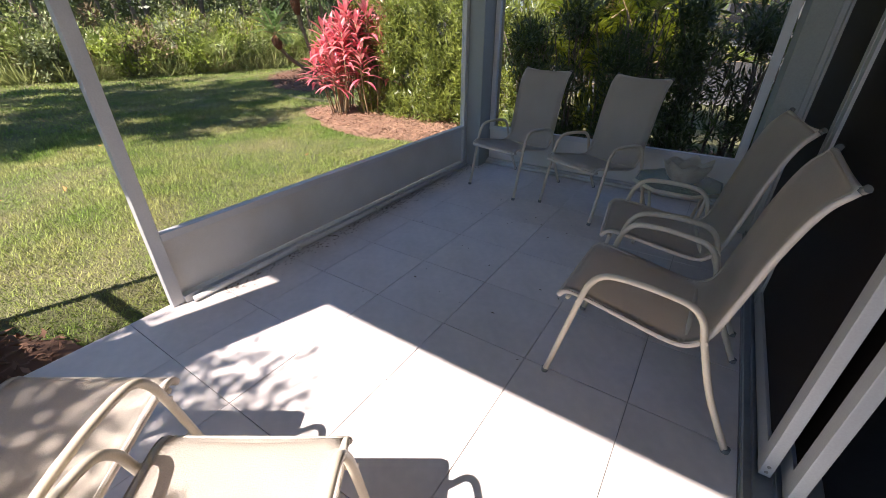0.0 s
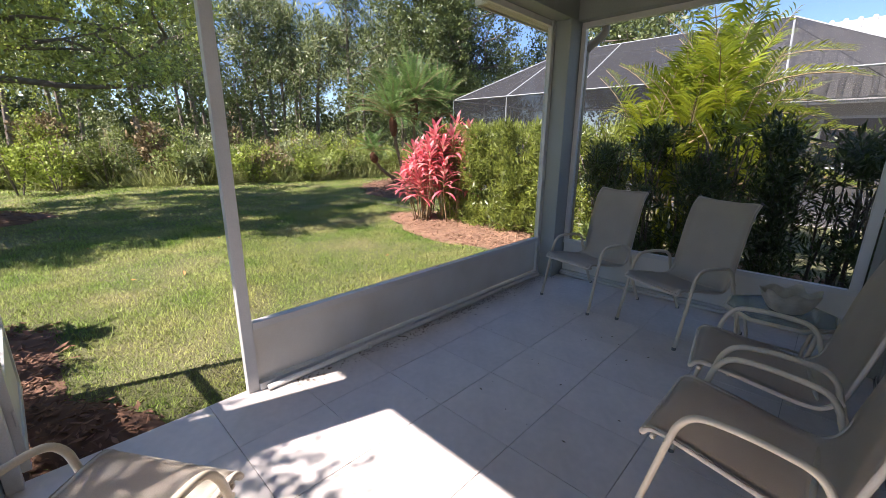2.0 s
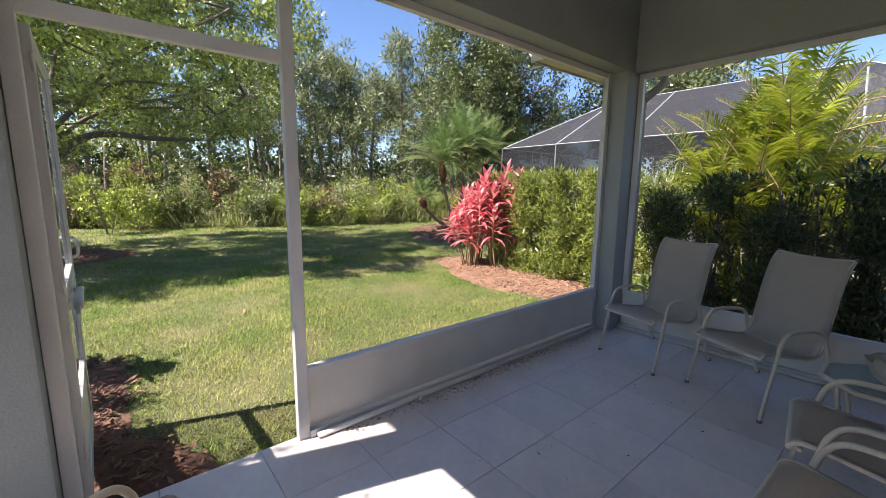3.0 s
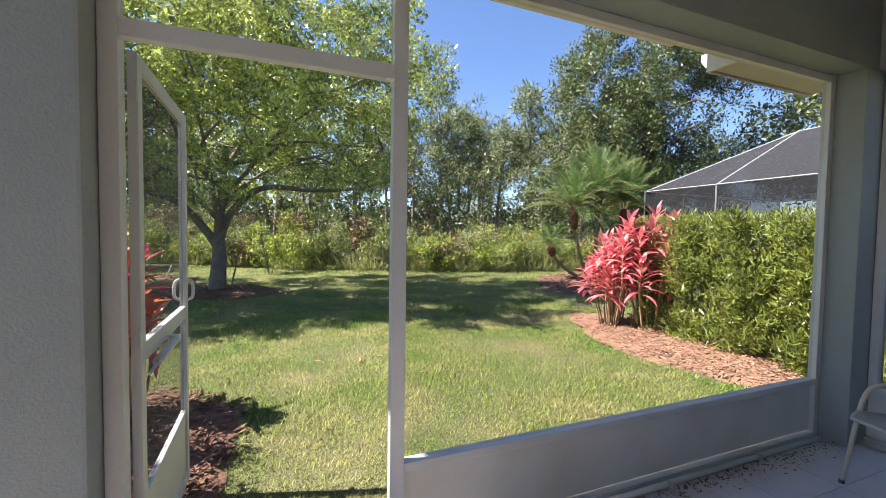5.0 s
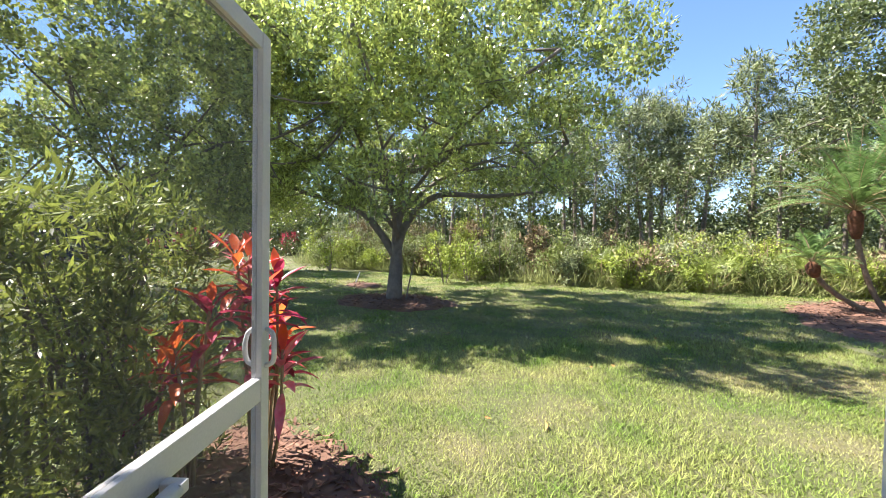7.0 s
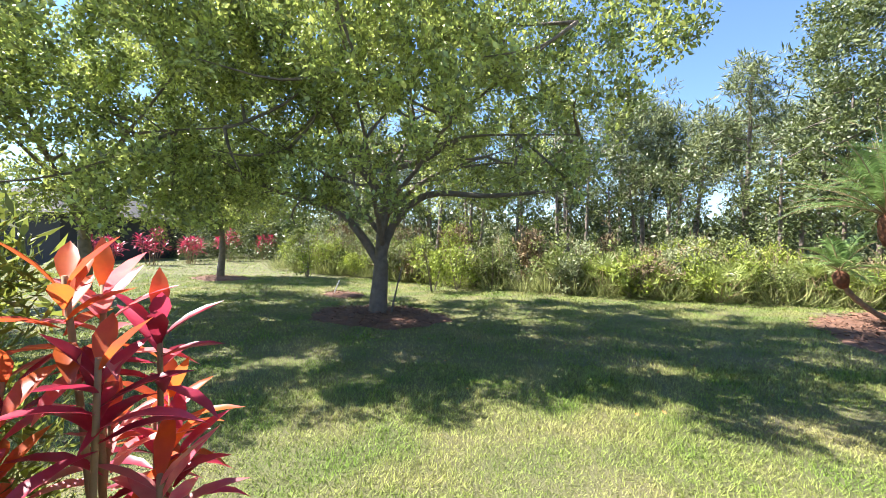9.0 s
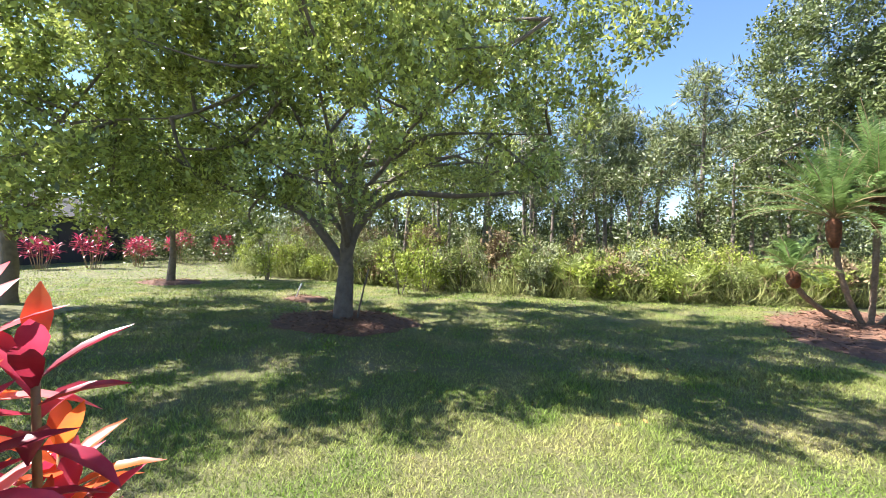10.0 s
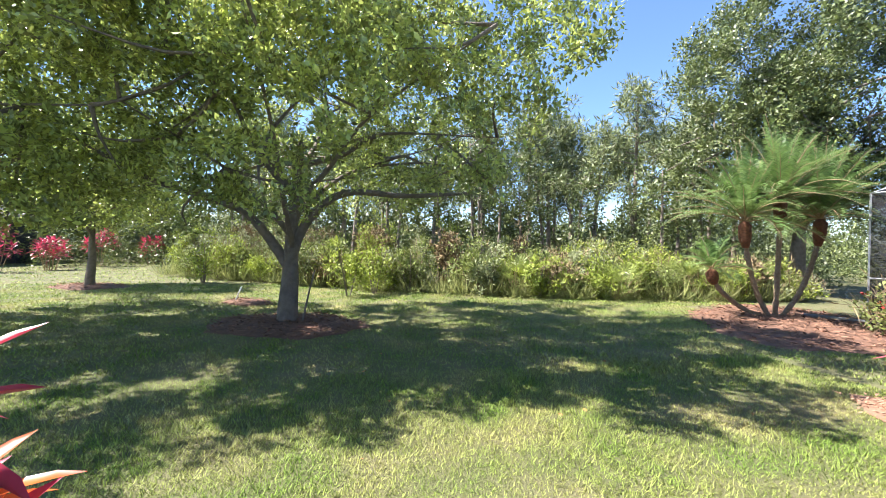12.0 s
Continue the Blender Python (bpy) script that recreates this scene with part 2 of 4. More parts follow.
def foliage(name, rng, centres, each, spread, size, mat, parent=None, label="", slim=0.5, up=0.4, floor=None, vary=0.4):
    verts, faces = leaf_arrays(rng, centres, each, spread, size, slim, up, vary)
    if floor is not None:
        keep = verts.reshape(-1, 4, 3)[:, :, 2].min(axis=1) > floor
        verts = verts.reshape(-1, 4, 3)[keep].reshape(-1, 3)
        faces = np.arange(len(verts)).reshape(-1, 4)
    return put(new(name, quick(name, verts, faces)), parent, mat, label)


# ---- the ground ----
LAWN = -0.08
rng = np.random.default_rng(3)


def ground_height(x, y):
    """Lawn level, with a shallow roll far from the house."""
    return LAWN + 0.015 * math.sin(x * 0.9 + 0.4) * math.cos(y * 0.7)


bm = bmesh.new()
xs = [-3000, -300, -80] + list(np.linspace(-45, -2.2, 60)) + [-1.0, 6, 20, 300, 3000]
ys = [-3000, -300, -60] + list(np.linspace(-30, 30, 70)) + [60, 300, 3000]
grid = [[bm.verts.new((x, y, ground_height(x, y) if -45 <= x <= -2.4 and abs(y) <= 30 else LAWN - 0.02)) for y in ys] for x in xs]
for i in range(len(xs) - 1):
    for j in range(len(ys) - 1):
        bm.faces.new((grid[i][j], grid[i + 1][j], grid[i + 1][j + 1], grid[i][j + 1]))
structure("ground", bm, SOIL, "sunlit green lawn with dry straw patches", "ground")

BEDS = []  # centre, radii and turn of each planting bed, where no grass grows


def inside_bed(x, y):
    for cx, cy, rx, ry, turn in BEDS:
        dx, dy = x - cx, y - cy
        u, v = dx * math.cos(turn) + dy * math.sin(turn), -dx * math.sin(turn) + dy * math.cos(turn)
        ragged = 0.22 * noise.noise((x * 3, y * 3, 1)) + 0.16 * noise.noise((x * 11, y * 11, 2))
        if (u / rx) ** 2 + (v / ry) ** 2 < 0.92 + ragged + 0.12 * math.sin(5 * math.atan2(v, u)):
            return True
    return False


def bed(cx, cy, rx, ry, turn, mat, label, chips, size):
    """A low mound of mulch with loose chips on it."""
    BEDS.append((cx, cy, rx, ry, turn))
    t = thing("mulch_bed", label, "mulch bed", None, "", "stuff")
    bm = bmesh.new()
    rings = []
    for k in range(1, 6):
        f = k / 5
        ring = []
        for a in range(40):
            w = 2 * math.pi * a / 40
            r = f * math.sqrt(1 + 0.12 * math.sin(5 * w)) * (1 + 0.04 * math.sin(11 * w))
            u, v = rx * r * math.cos(w), ry * r * math.sin(w)
            x, y = cx + u * math.cos(turn) - v * math.sin(turn), cy + u * math.sin(turn) + v * math.cos(turn)
            ring.append(bm.verts.new((x, y, LAWN + 0.055 * (1 - f ** 3) - 0.012 * (k == 5) + 0.012 * noise.noise((x * 5, y * 5, 0)) + 0.012)))
        rings.append(ring)
    mid = bm.verts.new((cx, cy, LAWN + 0.07))
    for a in range(40):
        bm.faces.new((mid, rings[0][a], rings[0][(a + 1) % 40]))
        for r0, r1 in zip(rings, rings[1:]):
            bm.faces.new((r0[a], r1[a], r1[(a + 1) % 40], r0[(a + 1) % 40]))
    part("mound", bm, mat, t, "", True)
    g = np.random.default_rng(int(abs(cx * 100)))
    w, f = g.random(chips) * 6.283, np.sqrt(g.random(chips)) * (0.97 + 0.05 * g.normal(size=chips))
    f = f * np.sqrt(1 + 0.12 * np.sin(5 * w))
    u, v = rx * f * np.cos(w), ry * f * np.sin(w)
    c = np.stack([cx + u * math.cos(turn) - v * math.sin(turn), cy + u * math.sin(turn) + v * math.cos(turn),
                  LAWN + 0.06 * (1 - f.clip(0, 1) ** 3) + 0.02 + 0.01 * g.random(chips)], axis=1)
    verts, faces = leaf_arrays(g, c, 1, (0.02, 0.02, 0.008), size, 0.28, 0.0, 0.5)
    verts[:, 2] = np.maximum(np.repeat(c[:, 2], 4) + (verts[:, 2] - np.repeat(c[:, 2], 4)) * 0.35, LAWN)
    put(new("chips", quick("chips", verts, faces)), t, mat)
    return t


bed(-11.4, -1.2, 1.5, 1.15, 1.2, MULCH, "brown bark mulch ring round the oak trunk", 2600, 0.09)
bed(-3.3, -1.1, 1.8, 1.05, 3.05, MULCH, "shaded brown bark mulch beside the screen door", 5000, 0.075)
bed(-2.75, -0.2, 0.6, 0.26, 0.76, MULCH, "scattered brown mulch along the patio edge", 700, 0.055)
BEDS.pop()  # grass grows through this thin one
bed(-10.6, 9.6, 3.3, 1.9, 2.3, MULCH, "reddish-brown mulch bed under the palms", 4200, 0.12)
bed(-4.55, 5.3, 2.1, 0.95, 3.0, STRAW, "orange pine straw bed along the hedge", 9000, 0.06)
bed(-18.4, -8.4, 1.3, 0.9, 1.0, MULCH, "brown mulch ring round a small tree", 700, 0.1)
bed(-0.8, 5.3, 2.2, 0.9, 0.0, STRAW, "shaded pine straw under the hedge", 1500, 0.09)


def grass(name, count, x0, x1, y0, y1, length, width):
    g = np.random.default_rng(count)
    x, y = x0 + (x1 - x0) * g.random(count), y0 + (y1 - y0) * g.random(count)
    keep = np.array([not inside_bed(a, b) for a, b in zip(x, y)])
    x, y = x[keep], y[keep]
    n = len(x)
    z = np.array([ground_height(a, b) for a, b in zip(x, y)]) - 0.004
    a = g.random(n) * 6.283
    patch = np.array([0.75 + 0.5 * noise.noise((p * 0.8, q * 0.8, 3.0)) for p, q in zip(x, y)])
    ln = length * (0.6 + 0.7 * g.random(n)) * patch
    lean = 0.5 + 0.9 * g.random(n)
    side = np.stack([-np.sin(a), np.cos(a), 0 * a], axis=1) * (width * (0.6 + 0.6 * g.random(n)))[:, None] * 0.5
    base = np.stack([x, y, z], axis=1)
    way = np.stack([np.cos(a) * np.sin(lean), np.sin(a) * np.sin(lean), np.cos(lean)], axis=1)
    tip = base + way * ln[:, None]
    verts = np.stack([base - side, base + side, tip + side * 0.3, tip - side * 0.3], axis=1).reshape(-1, 3)
    faces = np.arange(n * 4).reshape(-1, 4)
    ob = new(name, quick(name, verts, faces))
    put(ob, None, GRASS)
    return tagged(ob, "broad-bladed green lawn grass with straw tips", "grass", "", "stuff")


grass("lawn_grass", 230000, -8.2, -2.3, -2.5, 6.0, 0.058, 0.0078)
grass("lawn_grass", 110000, -13.0, -8.2, -7, 9.0, 0.054, 0.0125)
grass("lawn_grass", 90000, -19.5, -13.0, -10, 12, 0.07, 0.022)
grass("lawn_grass", 12000, -8.2, -4.5, 6.2, 11, 0.09, 0.016)
grass("lawn_grass", 45000, -8.2, -4.6, -6.5, -2.5, 0.068, 0.0095)
grass("lawn_grass", 16000, -19.5, -13.0, -20, -10, 0.07, 0.03)
grass("lawn_grass", 14000, -34, -19.5, -20, -3.5, 0.07, 0.05)

# ---- the lanai: walls, openings, roof ----
WEST, EAST, NORTH, SOUTH = -2.23, 0.42, 4.1, -0.74
BEAM, TOP = 2.55, 3.22
structure("floor", block(-2.27, EAST, -1.2, 4.2, -0.3, -0.012), GROUT, "grey grout bed of the tiled patio slab", "floor")
structure("wall_southwest", block(-2.4, -2.1, SOUTH, -0.32, LAWN - 0.2, BEAM, 0.012), STUCCO, "pale painted stucco column beside the screen door", "column")
structure("wall_northwest", block(-2.23, -2.05, 3.8, 4.14, LAWN - 0.2, BEAM, 0.01), STUCCO, "pale painted stucco corner column", "column")
structure("wall_beam_west", block(-2.31, -2.05, SOUTH, 4.14, BEAM, TOP, 0.01), STUCCO, "painted beam over the screened opening", "beam")
structure("wall_beam_north", block(-2.047, EAST + 0.2, 3.92, 4.14, BEAM, TOP, 0.01), STUCCO, "painted beam over the screened opening", "beam")
structure("wall_beam_south", block(-2.047, EAST + 0.2, SOUTH, SOUTH + 0.2, BEAM + 0.02, TOP, 0.01), STUCCO, "painted beam over the south opening", "beam")
structure("ceiling", block(-2.31, 0.44, SOUTH, 4.14, TOP + 0.003, TOP + 0.12), CEILING, "off-white painted porch ceiling", "ceiling")
structure("ceiling_interior", block(0.443, 3.75, -2.8, 4.14, TOP + 0.003, TOP + 0.12), CEILING, "painted ceiling of the room behind the doors", "ceiling")
structure("wall_northeast", block(0.28, 0.62, 3.47, 3.917, LAWN, TOP, 0.01), STUCCO, "pale painted stucco wall end beside the sliding doors", "wall")
structure("wall_house_north", block(0.62, 3.6, 3.9, 4.14, LAWN, TOP), STUCCO, "pale stucco house wall", "wall")
structure("wall_over_doors", block(EAST + 0.02, EAST + 0.2, -2.6, 3.467, 2.5, TOP, 0.008), STUCCO, "painted wall above the sliding doors", "wall")
structure("wall_house_south", block(EAST + 0.02, 3.6, -2.8, -2.6, LAWN, TOP), STUCCO, "pale stucco house wall", "wall")
structure("wall_interior", block(3.6, 3.75, -2.8, 4.14, LAWN, TOP), DARK, "back wall of the unlit room behind the doors, coloured near-black", "wall")
structure("floor_interior", block(0.62, 3.6, -2.6, 3.9, -0.3, -0.01), DARK, "floor of the unlit room behind the doors, coloured near-black", "floor")


def roof_eave():
    t = thing("eave", "white fascia end and shaded soffit of the roof overhang, with unseen sun-blocking slabs", "eave", None, "", "structure")
    part("soffit", block(-2.64, -2.313, 3.143, 4.4, 2.64, 2.66), CEILING, t)
    part("fascia_end", block(-2.66, -2.313, 3.115, 3.14, 2.625, 2.93, 0.003), GUTTER, t, "sunlit white fascia end")
    part("fascia", block(-2.66, -2.643, 3.143, 4.4, 2.622, 2.8, 0.003), CEILING, t)
    bm = bmesh.new()
    prof = [(-2.663, 2.7), (-2.73, 2.7), (-2.765, 2.75), (-2.765, 2.8), (-2.663, 2.8)]
    ends = [[bm.verts.new((x, y, z)) for x, z in prof] for y in (3.2, 4.4)]
    for k in range(5):
        bm.faces.new((ends[0][k], ends[0][(k + 1) % 5], ends[1][(k + 1) % 5], ends[1][k]))
    bm.faces.new(ends[0][::-1]), bm.faces.new(ends[1])
    bmesh.ops.recalc_face_normals(bm, faces=bm.faces[:])
    part("gutter", bm, GUTTER, t)
    part("deck", block(-2.66, -2.313, 3.143, 4.4, 2.83, 2.87), ROOF, t)
    # Out-of-view slabs, added and sized to shape the sun on the porch floor
    part("soffit", block(-2.85, -2.313, -1.0, 2.97, 2.86, 2.98), GUTTER, t)
    part("soffit", block(-2.313, 0.5, -1.0, SOUTH - 0.003, 2.86, 2.98), GUTTER, t)


roof_eave()
pipe = sweep(smooth_path([(-1.93, 4.28, 2.62), (-1.93, 4.28, 2.5), (-1.99, 4.24, 2.42), (-2.06, 4.19, 2.34), (-2.08, 4.19, 2.2), (-2.08, 4.19, 0.05)], 5), 0.04, 8)
tagged(part("downspout", pipe, DOWNPIPE, None, "", True), "tan metal downspout on the corner column", "downspout", "", "structure")


def frame_bar(name, x0, x1, y0, y1, z0, z1, parent, mat=ALU, label=""):
    return part(name, block(x0, x1, y0, y1, z0, z1, 0.004), mat, parent, label)


# west screen wall: door opening, post, kick panel, screen
def west_screen():
    t = thing("screen_wall_west", "white aluminium screen wall with solid kick panel", "screen wall", None, "", "structure")
    frame_bar("post", -2.262, -2.215, 0.655, 0.717, LAWN, BEAM, t)
    frame_bar("post", -2.262, -2.212, 3.742, 3.797, 0.0, BEAM, t)
    frame_bar("door_jamb", -2.27, -2.21, -0.317, -0.262, 0.0, BEAM, t)
    frame_bar("door_header", -2.262, -2.218, -0.262, 0.655, 2.045, 2.105, t)
    frame_bar("top_rail", -2.262, -2.218, 0.717, 3.742, BEAM - 0.05, BEAM - 0.002, t)
    frame_bar("top_rail", -2.262, -2.218, -0.262, 0.655, BEAM - 0.05, BEAM - 0.002, t)
    frame_bar("chair_rail", -2.268, -2.212, 0.717, 3.742, 0.385, 0.425, t)
    p = frame_bar("kick_panel", -2.25, -2.238, 0.717, 3.742, 0.05, 0.385, t, PANEL)
    frame_bar("sill", -2.265, -2.2, 0.717, 3.742, 0.0, 0.045, t)
    part("bead", sweep([(-2.175, 0.75, 0.018), (-2.172, 2.2, 0.02), (-2.175, 3.74, 0.018)], 0.018, 8), PANEL, t, "grimy round bead along the floor", True)
    for y in (1.45, 2.25, 3.05):
        part("bracket", block(-2.178, -2.15, y, y + 0.03, 0.0, 0.04, 0.006), PANEL, t)
    bm = block(-2.2405, -2.2395, 0.717, 3.742, 0.425, BEAM - 0.05)
    part("screen", bm, SCREEN, t)
    part("screen", block(-2.2405, -2.2395, -0.262, 0.655, 2.105, BEAM - 0.05), SCREEN, t)


west_screen()


def north_screen():
    t = thing("screen_wall_north", "white aluminium screen wall with low kick panel", "screen wall", None, "", "structure")
    frame_bar("kick_panel", -2.047, 0.277, 4.03, 4.042, 0.05, 0.36, t, PANEL)
    frame_bar("chair_rail", -2.047, 0.277, 4.01, 4.062, 0.36, 0.4, t)
    frame_bar("sill", -2.047, 0.277, 4.0, 4.065, 0.0, 0.045, t)
    frame_bar("post", -2.047, -2.0, 4.012, 4.06, 0.4, BEAM - 0.002, t)
    frame_bar("post", 0.215, 0.277, 4.012, 4.06, 0.4, BEAM - 0.002, t)
    frame_bar("top_rail", -2.0, 0.215, 4.012, 4.06, BEAM - 0.05, BEAM - 0.002, t)
    part("bead", sweep([(-2.04, 3.965, 0.018), (-1, 3.968, 0.018), (0.27, 3.965, 0.018)], 0.018, 8), PANEL, t, "", True)
    part("screen", block(-2.0, 0.215, 4.036, 4.037, 0.4, BEAM - 0.05), SCREEN, t)


north_screen()


def screen_door():
    """A screen door, hinged at its origin, that lies along -x when it stands open."""
    t = thing("door_1", "white aluminium screen door standing open outwards", "door", pose(-2.3, -0.25, 0.0, 0, 0, 1.5), "", "structure")
    w, h = 0.87, 2.03
    for x0, x1, n in ((-0.055, 0.0, "hinge_stile"), (-w, -w + 0.05, "latch_stile")):
        frame_bar(n, x0, x1, -0.016, 0.016, 0.02, h, t)
    frame_bar("top_rail", -w + 0.05, -0.055, -0.014, 0.014, h - 0.05, h, t)
    frame_bar("mid_rail", -w + 0.05, -0.055, -0.014, 0.014, 0.93, 1.0, t)
    frame_bar("bottom_rail", -w + 0.05, -0.055, -0.014, 0.014, 0.02, 0.09, t)
    frame_bar("kick_panel", -w + 0.05, -0.055, -0.006, 0.006, 0.09, 0.4, t, PANEL)
    frame_bar("kick_rail", -w + 0.05, -0.055, -0.012, 0.012, 0.4, 0.43, t)
    part("screen", block(-w + 0.05, -0.055, -0.001, 0.001, 1.0, h - 0.05), DOOR_SCREEN, t)
    part("screen", block(-w + 0.05, -0.055, -0.001, 0.001, 0.43, 0.93), DOOR_SCREEN, t)
    closer = part("closer_tube", sweep([(-0.08, 0.045, 0.915), (-0.4, 0.045, 0.925)], 0.017, 10), ALU, t, "white pneumatic closer tube", True)
    part("rod", sweep([(0.05, 0.05, 0.912), (-0.08, 0.045, 0.915)], 0.006, 6), STEEL, closer)
    part("bracket", block(-0.42, -0.395, 0.015, 0.06, 0.915, 0.94, 0.004), ALU, closer)
    for s in (1, -1):
        handle = [(-w + 0.025, 0.016 * s, 1.03), (-w + 0.025, 0.04 * s, 1.045), (-w + 0.03, 0.045 * s, 1.09), (-w + 0.025, 0.038 * s, 1.13), (-w + 0.025, 0.016 * s, 1.145)]
        part("handle", sweep(smooth_path(handle, 4), 0.008, 8), ALU, t, "", True)
    part("latch", block(-w - 0.025, -w, -0.01, 0.01, 1.08, 1.1, 0.003), ALU, t)
    for z in (0.25, 1.0, 1.86):
        part("hinge", sweep([(0.004, 0.012, z), (0.004, 0.012, z + 0.07)], 0.006, 8), ALU, t, "", True)


screen_door()


def slider(name, x, y0, y1, parent_label):
    """One sliding glass panel in a white frame."""
    t = thing(name, parent_label, "door", None, "sliding door panels", "structure")
    for a, b in ((y0, y0 + 0.065), (y1 - 0.065, y1)):
        s = frame_bar("stile", x - 0.018, x + 0.018, a, b, 0.03, 2.44, t, FRAME_DARKENED)
    frame_bar("bottom_rail", x - 0.016, x + 0.016, y0 + 0.065, y1 - 0.065, 0.03, 0.12, t, FRAME_DARKENED)
    frame_bar("top_rail", x - 0.016, x + 0.016, y0 + 0.065, y1 - 0.065, 2.36, 2.44, t, FRAME_DARKENED)
    part("pane", block(x - 0.004, x + 0.004, y0 + 0.065, y1 - 0.065, 0.12, 2.36), GLASS, t, "opaque near-black pane standing in for the dark room behind")
    for z in (0.05, 0.075):
        part("screw_hole", sweep([(x, y0 - 0.0015, z), (x, y0 + 0.001, z)], 0.006, 8), RUBBER, t)


slider("door_2", 0.465, 1.28, 2.47, "white framed sliding panel with dark glass, slid open")
slider("door_3", 0.53, 1.2, 2.45, "white framed sliding panel with dark glass, stacked behind another")
slider("door_4", 0.465, 2.49, 3.44, "white framed sliding panel with dark glass, closed")
tr = thing("door_track", "grey metal sliding door track on the floor", "track", None, "", "structure")
frame_bar("sill", 0.4, 0.64, -2.6, 3.467, -0.005, 0.008, tr, STEEL)
for x in (0.405, 0.434, 0.497, 0.56):
    frame_bar("rib", x, x + 0.004, -2.6, 3.467, 0.008, 0.032, tr, STEEL)
frame_bar("head", 0.44, 0.62, -2.6, 3.467, 2.44, 2.497, tr, FRAME_DARKENED)
frame_bar("jamb", 0.42, 0.62, 3.442, 3.467, 0.01, 2.44, tr, FRAME_DARKENED)


# ---- porch furniture ----
def sling_chair(m, label):
    """A high-backed stacking chair of bent tube with a sling; faces -y, its feet round the origin."""
    t = thing("patio_chair", label, "chair", m, "sling patio chairs")
    prof = smooth_path([(-0.37, 0.4), (-0.348, 0.425), (-0.29, 0.428), (-0.1, 0.392), (0.04, 0.366), (0.11, 0.376), (0.157, 0.44), (0.195, 0.6), (0.232, 0.78), (0.277, 0.93), (0.325, 1.0)], 4)
    half = 0.235
    for s in (-1, 1):
        part("side_rail", sweep([(s * half, y, z) for y, z in prof], 0.0115, 8), SLING, t, "sling-covered rail", True)
        arm = smooth_path([(s * 0.272, -0.367, 0.0), (s * 0.27, -0.325, 0.2), (s * 0.267, -0.28, 0.42), (s * 0.263, -0.255, 0.51), (s * 0.262, -0.205, 0.562), (s * 0.262, -0.1, 0.572),
                           (s * 0.262, 0.02, 0.562), (s * 0.262, 0.085, 0.545), (s * 0.263, 0.125, 0.5), (s * 0.265, 0.15, 0.42), (s * 0.268, 0.222, 0.22), (s * 0.272, 0.333, 0.0)], 5)
        leg = part("arm_frame", sweep(arm, 0.0125, 10), TUBE, t, "bent beige tube arm and legs", True)
        for y in (-0.366, 0.332):
            part("foot", sweep([(s * 0.272, y, 0.0), (s * 0.272, y, 0.02)], 0.015, 8), RUBBER, leg)
        for y, z in ((-0.285, 0.424), (0.152, 0.43)):
            part("bolt", sweep([(s * 0.23, y, z - 0.005), (s * 0.278, y, z)], 0.008, 6), TUBE, leg)
    part("crossbar", sweep([(-half, -0.335, 0.398), (half, -0.335, 0.398)], 0.01, 8), TUBE, t, "", True)
    part("crossbar", sweep([(-half, 0.1, 0.365), (half, 0.1, 0.365)], 0.01, 8), TUBE, t, "", True)
    bm = bmesh.new()
    rows = []
    for i, (y, z) in enumerate(prof):
        row = []
        for k in range(9):
            u = -1 + k / 4
            sag = 0.018 * (1 - u * u) * (1 if 2 < i < len(prof) - 1 else 0.35)
            lie = min(max((z - 0.4) / 0.1, 0), 1)
            row.append(bm.verts.new((u * (half + 0.011), y + lie * (sag - 0.0125), z + (1 - lie) * (0.0125 - sag))))
        rows.append(row)
    for r0, r1 in zip(rows, rows[1:]):
        for k in range(8):
            bm.faces.new((r0[k], r0[k + 1], r1[k + 1], r1[k]))
    bmesh.ops.solidify(bm, geom=bm.faces[:], thickness=0.003)
    part("sling", bm, SLING, t, "beige woven mesh sling", True)
    for y, z, n in ((prof[-1][0], prof[-1][1], "top_bar"), (prof[0][0], prof[0][1], "front_bar")):
        bar = [(-half, y, z), (0, y + (0.012 if n == "top_bar" else 0), z - (0.018 if n == "top_bar" else 0)), (half, y, z)]
        part(n, sweep(smooth_path(bar, 5), 0.012, 8), SLING, t, "", True)
    for s in (-1, 1):
        part("end_cap", sweep([(s * (half - 0.008), prof[-1][0] + 0.004, prof[-1][1]), (s * (half + 0.008), prof[-1][0] + 0.012, prof[-1][1] + 0.014)], 0.012, 8), RUBBER, t)
    return t


CHAIR = "beige sling patio chair with tube arms"
sling_chair(pose(-1.487, 3.545, 0, 0, 0, -14.9), CHAIR + " near the corner column")
sling_chair(pose(-0.703, 3.426, 0, 0, 0, -24.8), CHAIR + " by the low screen wall")
sling_chair(pose(-0.006, 2.317, 0, 0, 0, -81.9), CHAIR + " beside the glass side table")
sling_chair(pose(0.03, 1.616, 0, 0, 0, -91.1), CHAIR + " by the sliding doors")
sling_chair(pose(-1.17, -0.16, 0, 0, 0, -146.6), CHAIR + " in dappled sun")
sling_chair(pose(-0.577, -0.01, 0, 0, 0, -146.6), CHAIR + " in full sun")


